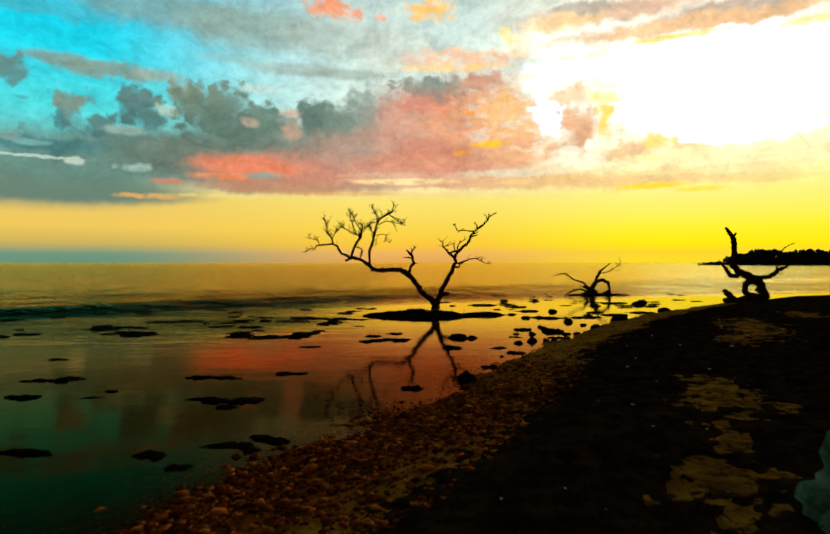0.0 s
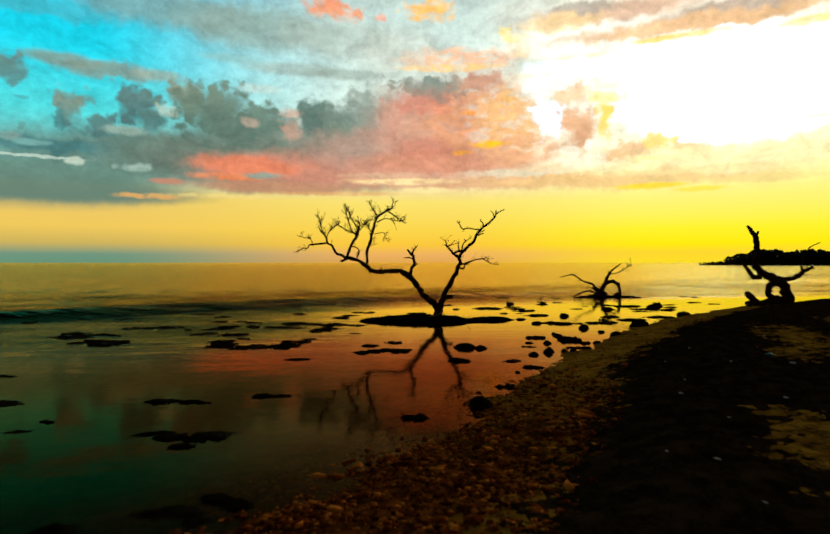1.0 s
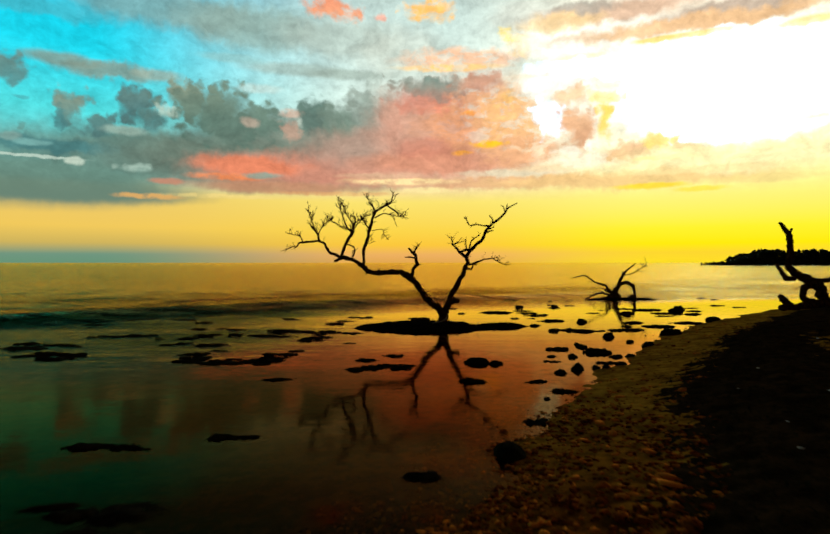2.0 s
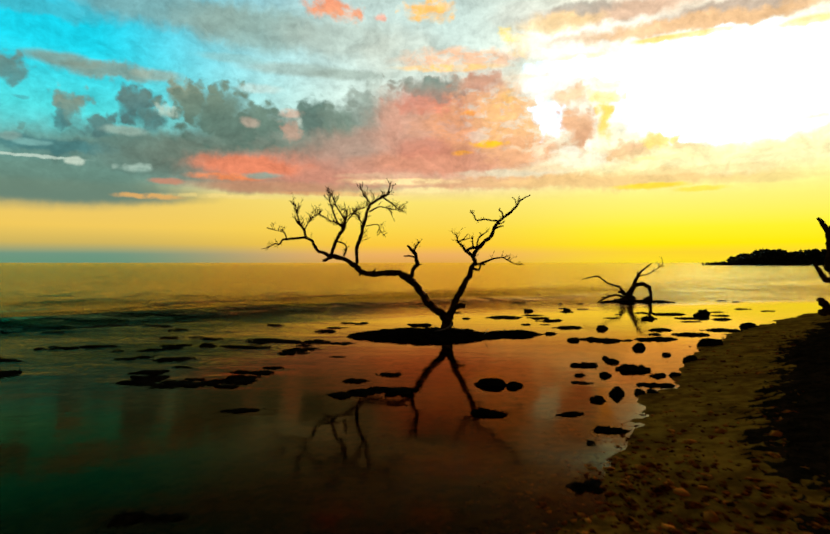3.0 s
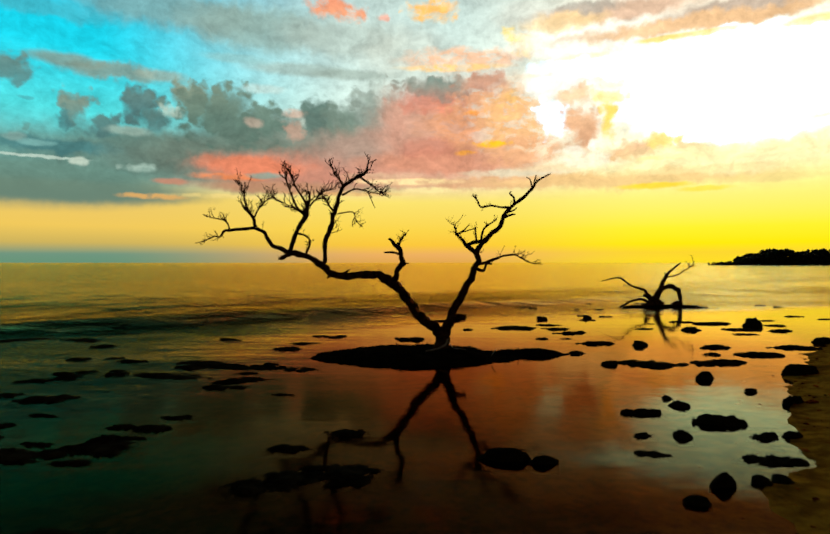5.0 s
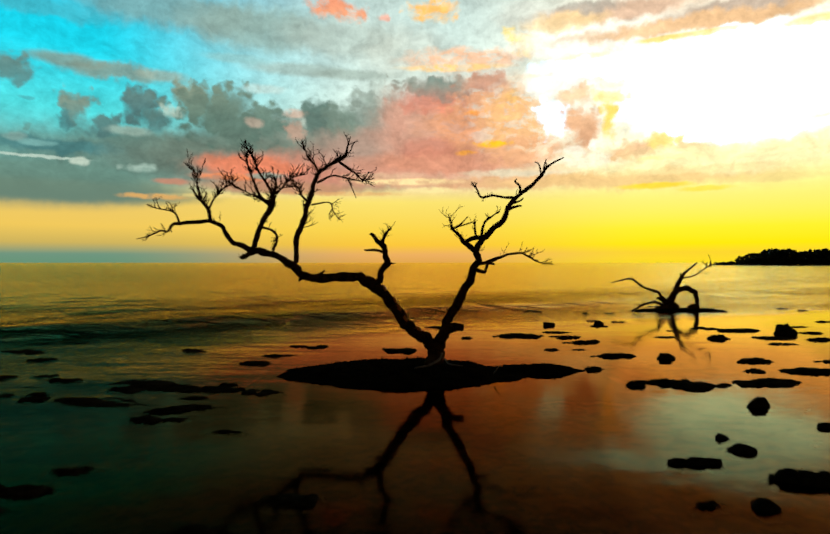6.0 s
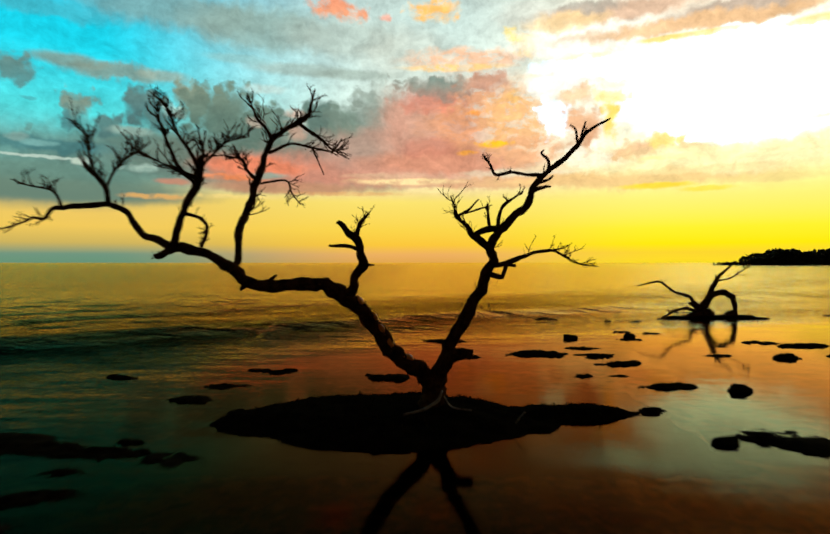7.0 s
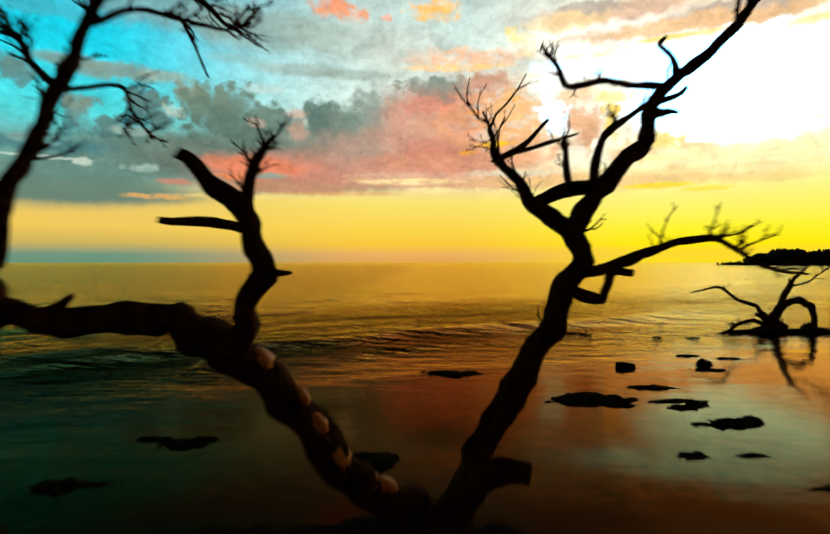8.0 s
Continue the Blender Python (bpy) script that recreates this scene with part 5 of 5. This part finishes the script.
SHELLS = [(2.52, 6.78, 0.035), (1.62, 5.05, 0.02), (1.85, 4.85, 0.03), (1.75, 4.2, 0.02), (2.15, 4.2, 0.02), (2.5, 5.9, 0.02), (4.6, 8.3, 0.05), (5.6, 9.6, 0.04), (5.9, 11.0, 0.04), (3.9, 8.4, 0.03),
          (0.45, 3.0, 0.016), (0.8, 3.05, 0.014), (0.95, 2.85, 0.014), (1.7, 3.1, 0.015), (3.35, 6.5, 0.03), (4.1, 9.9, 0.03), (6.6, 12.4, 0.04), (2.9, 7.5, 0.02), (3.3, 8.9, 0.025)]
for n, (x, y, size) in enumerate(SHELLS):
    make_shell(x, y, size * 0.65, 40 * math.sin(n * 2.1), n * 1.7)


def make_driftwood():
    bm = bmesh.new()
    tube(bm, [(0, 0, -0.06, 0.13), (0.06, 0.02, 0.10, 0.12), (0.16, 0.05, 0.30, 0.115), (0.30, 0.08, 0.52, 0.10), (0.46, 0.10, 0.70, 0.085)], 14, 6, 0.3, 3.0)
    tube(bm, [(0.0, -0.02, 0.02, 0.08), (-0.10, -0.12, 0.0, 0.06), (-0.2, -0.25, -0.04, 0.03)], 10, 5, 0.3, 4.0)
    ob = mesh_object("driftwood_stump", bm, PALE)
    ob.location = (2.02, 2.72, float(ground_height(2.02, 2.72)) + 0.03)
    tagged(ob, "pale weathered driftwood stump leaning on the beach", "driftwood")


make_driftwood()


GLASS = surface("green_glass", (0.01, 0.16, 0.10), (0.03, 0.34, 0.22), 8.0, (0.3, 0.45), 0.05, 60.0, specular=0.2)


def make_bottle(x, y, turn):
    """A bottle on its side: body, shoulder and neck turned about one axis."""
    bm = bmesh.new()
    sides, rings = 14, []
    for along, r in ((0.0, 0.026), (0.006, 0.036), (0.05, 0.038), (0.12, 0.038), (0.15, 0.030), (0.17, 0.017), (0.21, 0.014), (0.215, 0.017), (0.23, 0.016)):
        rings.append([bm.verts.new((along * 0.7 - 0.08, r * 0.7 * math.cos(6.2832 * k / sides), r * 0.7 * math.sin(6.2832 * k / sides))) for k in range(sides)])
    for a, b in zip(rings, rings[1:]):
        for k in range(sides):
            bm.faces.new((a[k], a[(k + 1) % sides], b[(k + 1) % sides], b[k]))
    bm.faces.new(rings[0][::-1]), bm.faces.new(rings[-1])
    ob = mesh_object("bottle", bm, GLASS)
    cover = float(wrack_cover(np.array(x), np.array(y)))
    ob.matrix_world = pose(x, y, float(ground_height(x, y)) + 0.035 + 0.04 * cover, 0, 6, turn)
    tagged(ob, "small green glass bottle lying on dark seaweed", "bottle")


make_bottle(4.75, 8.97, 25)
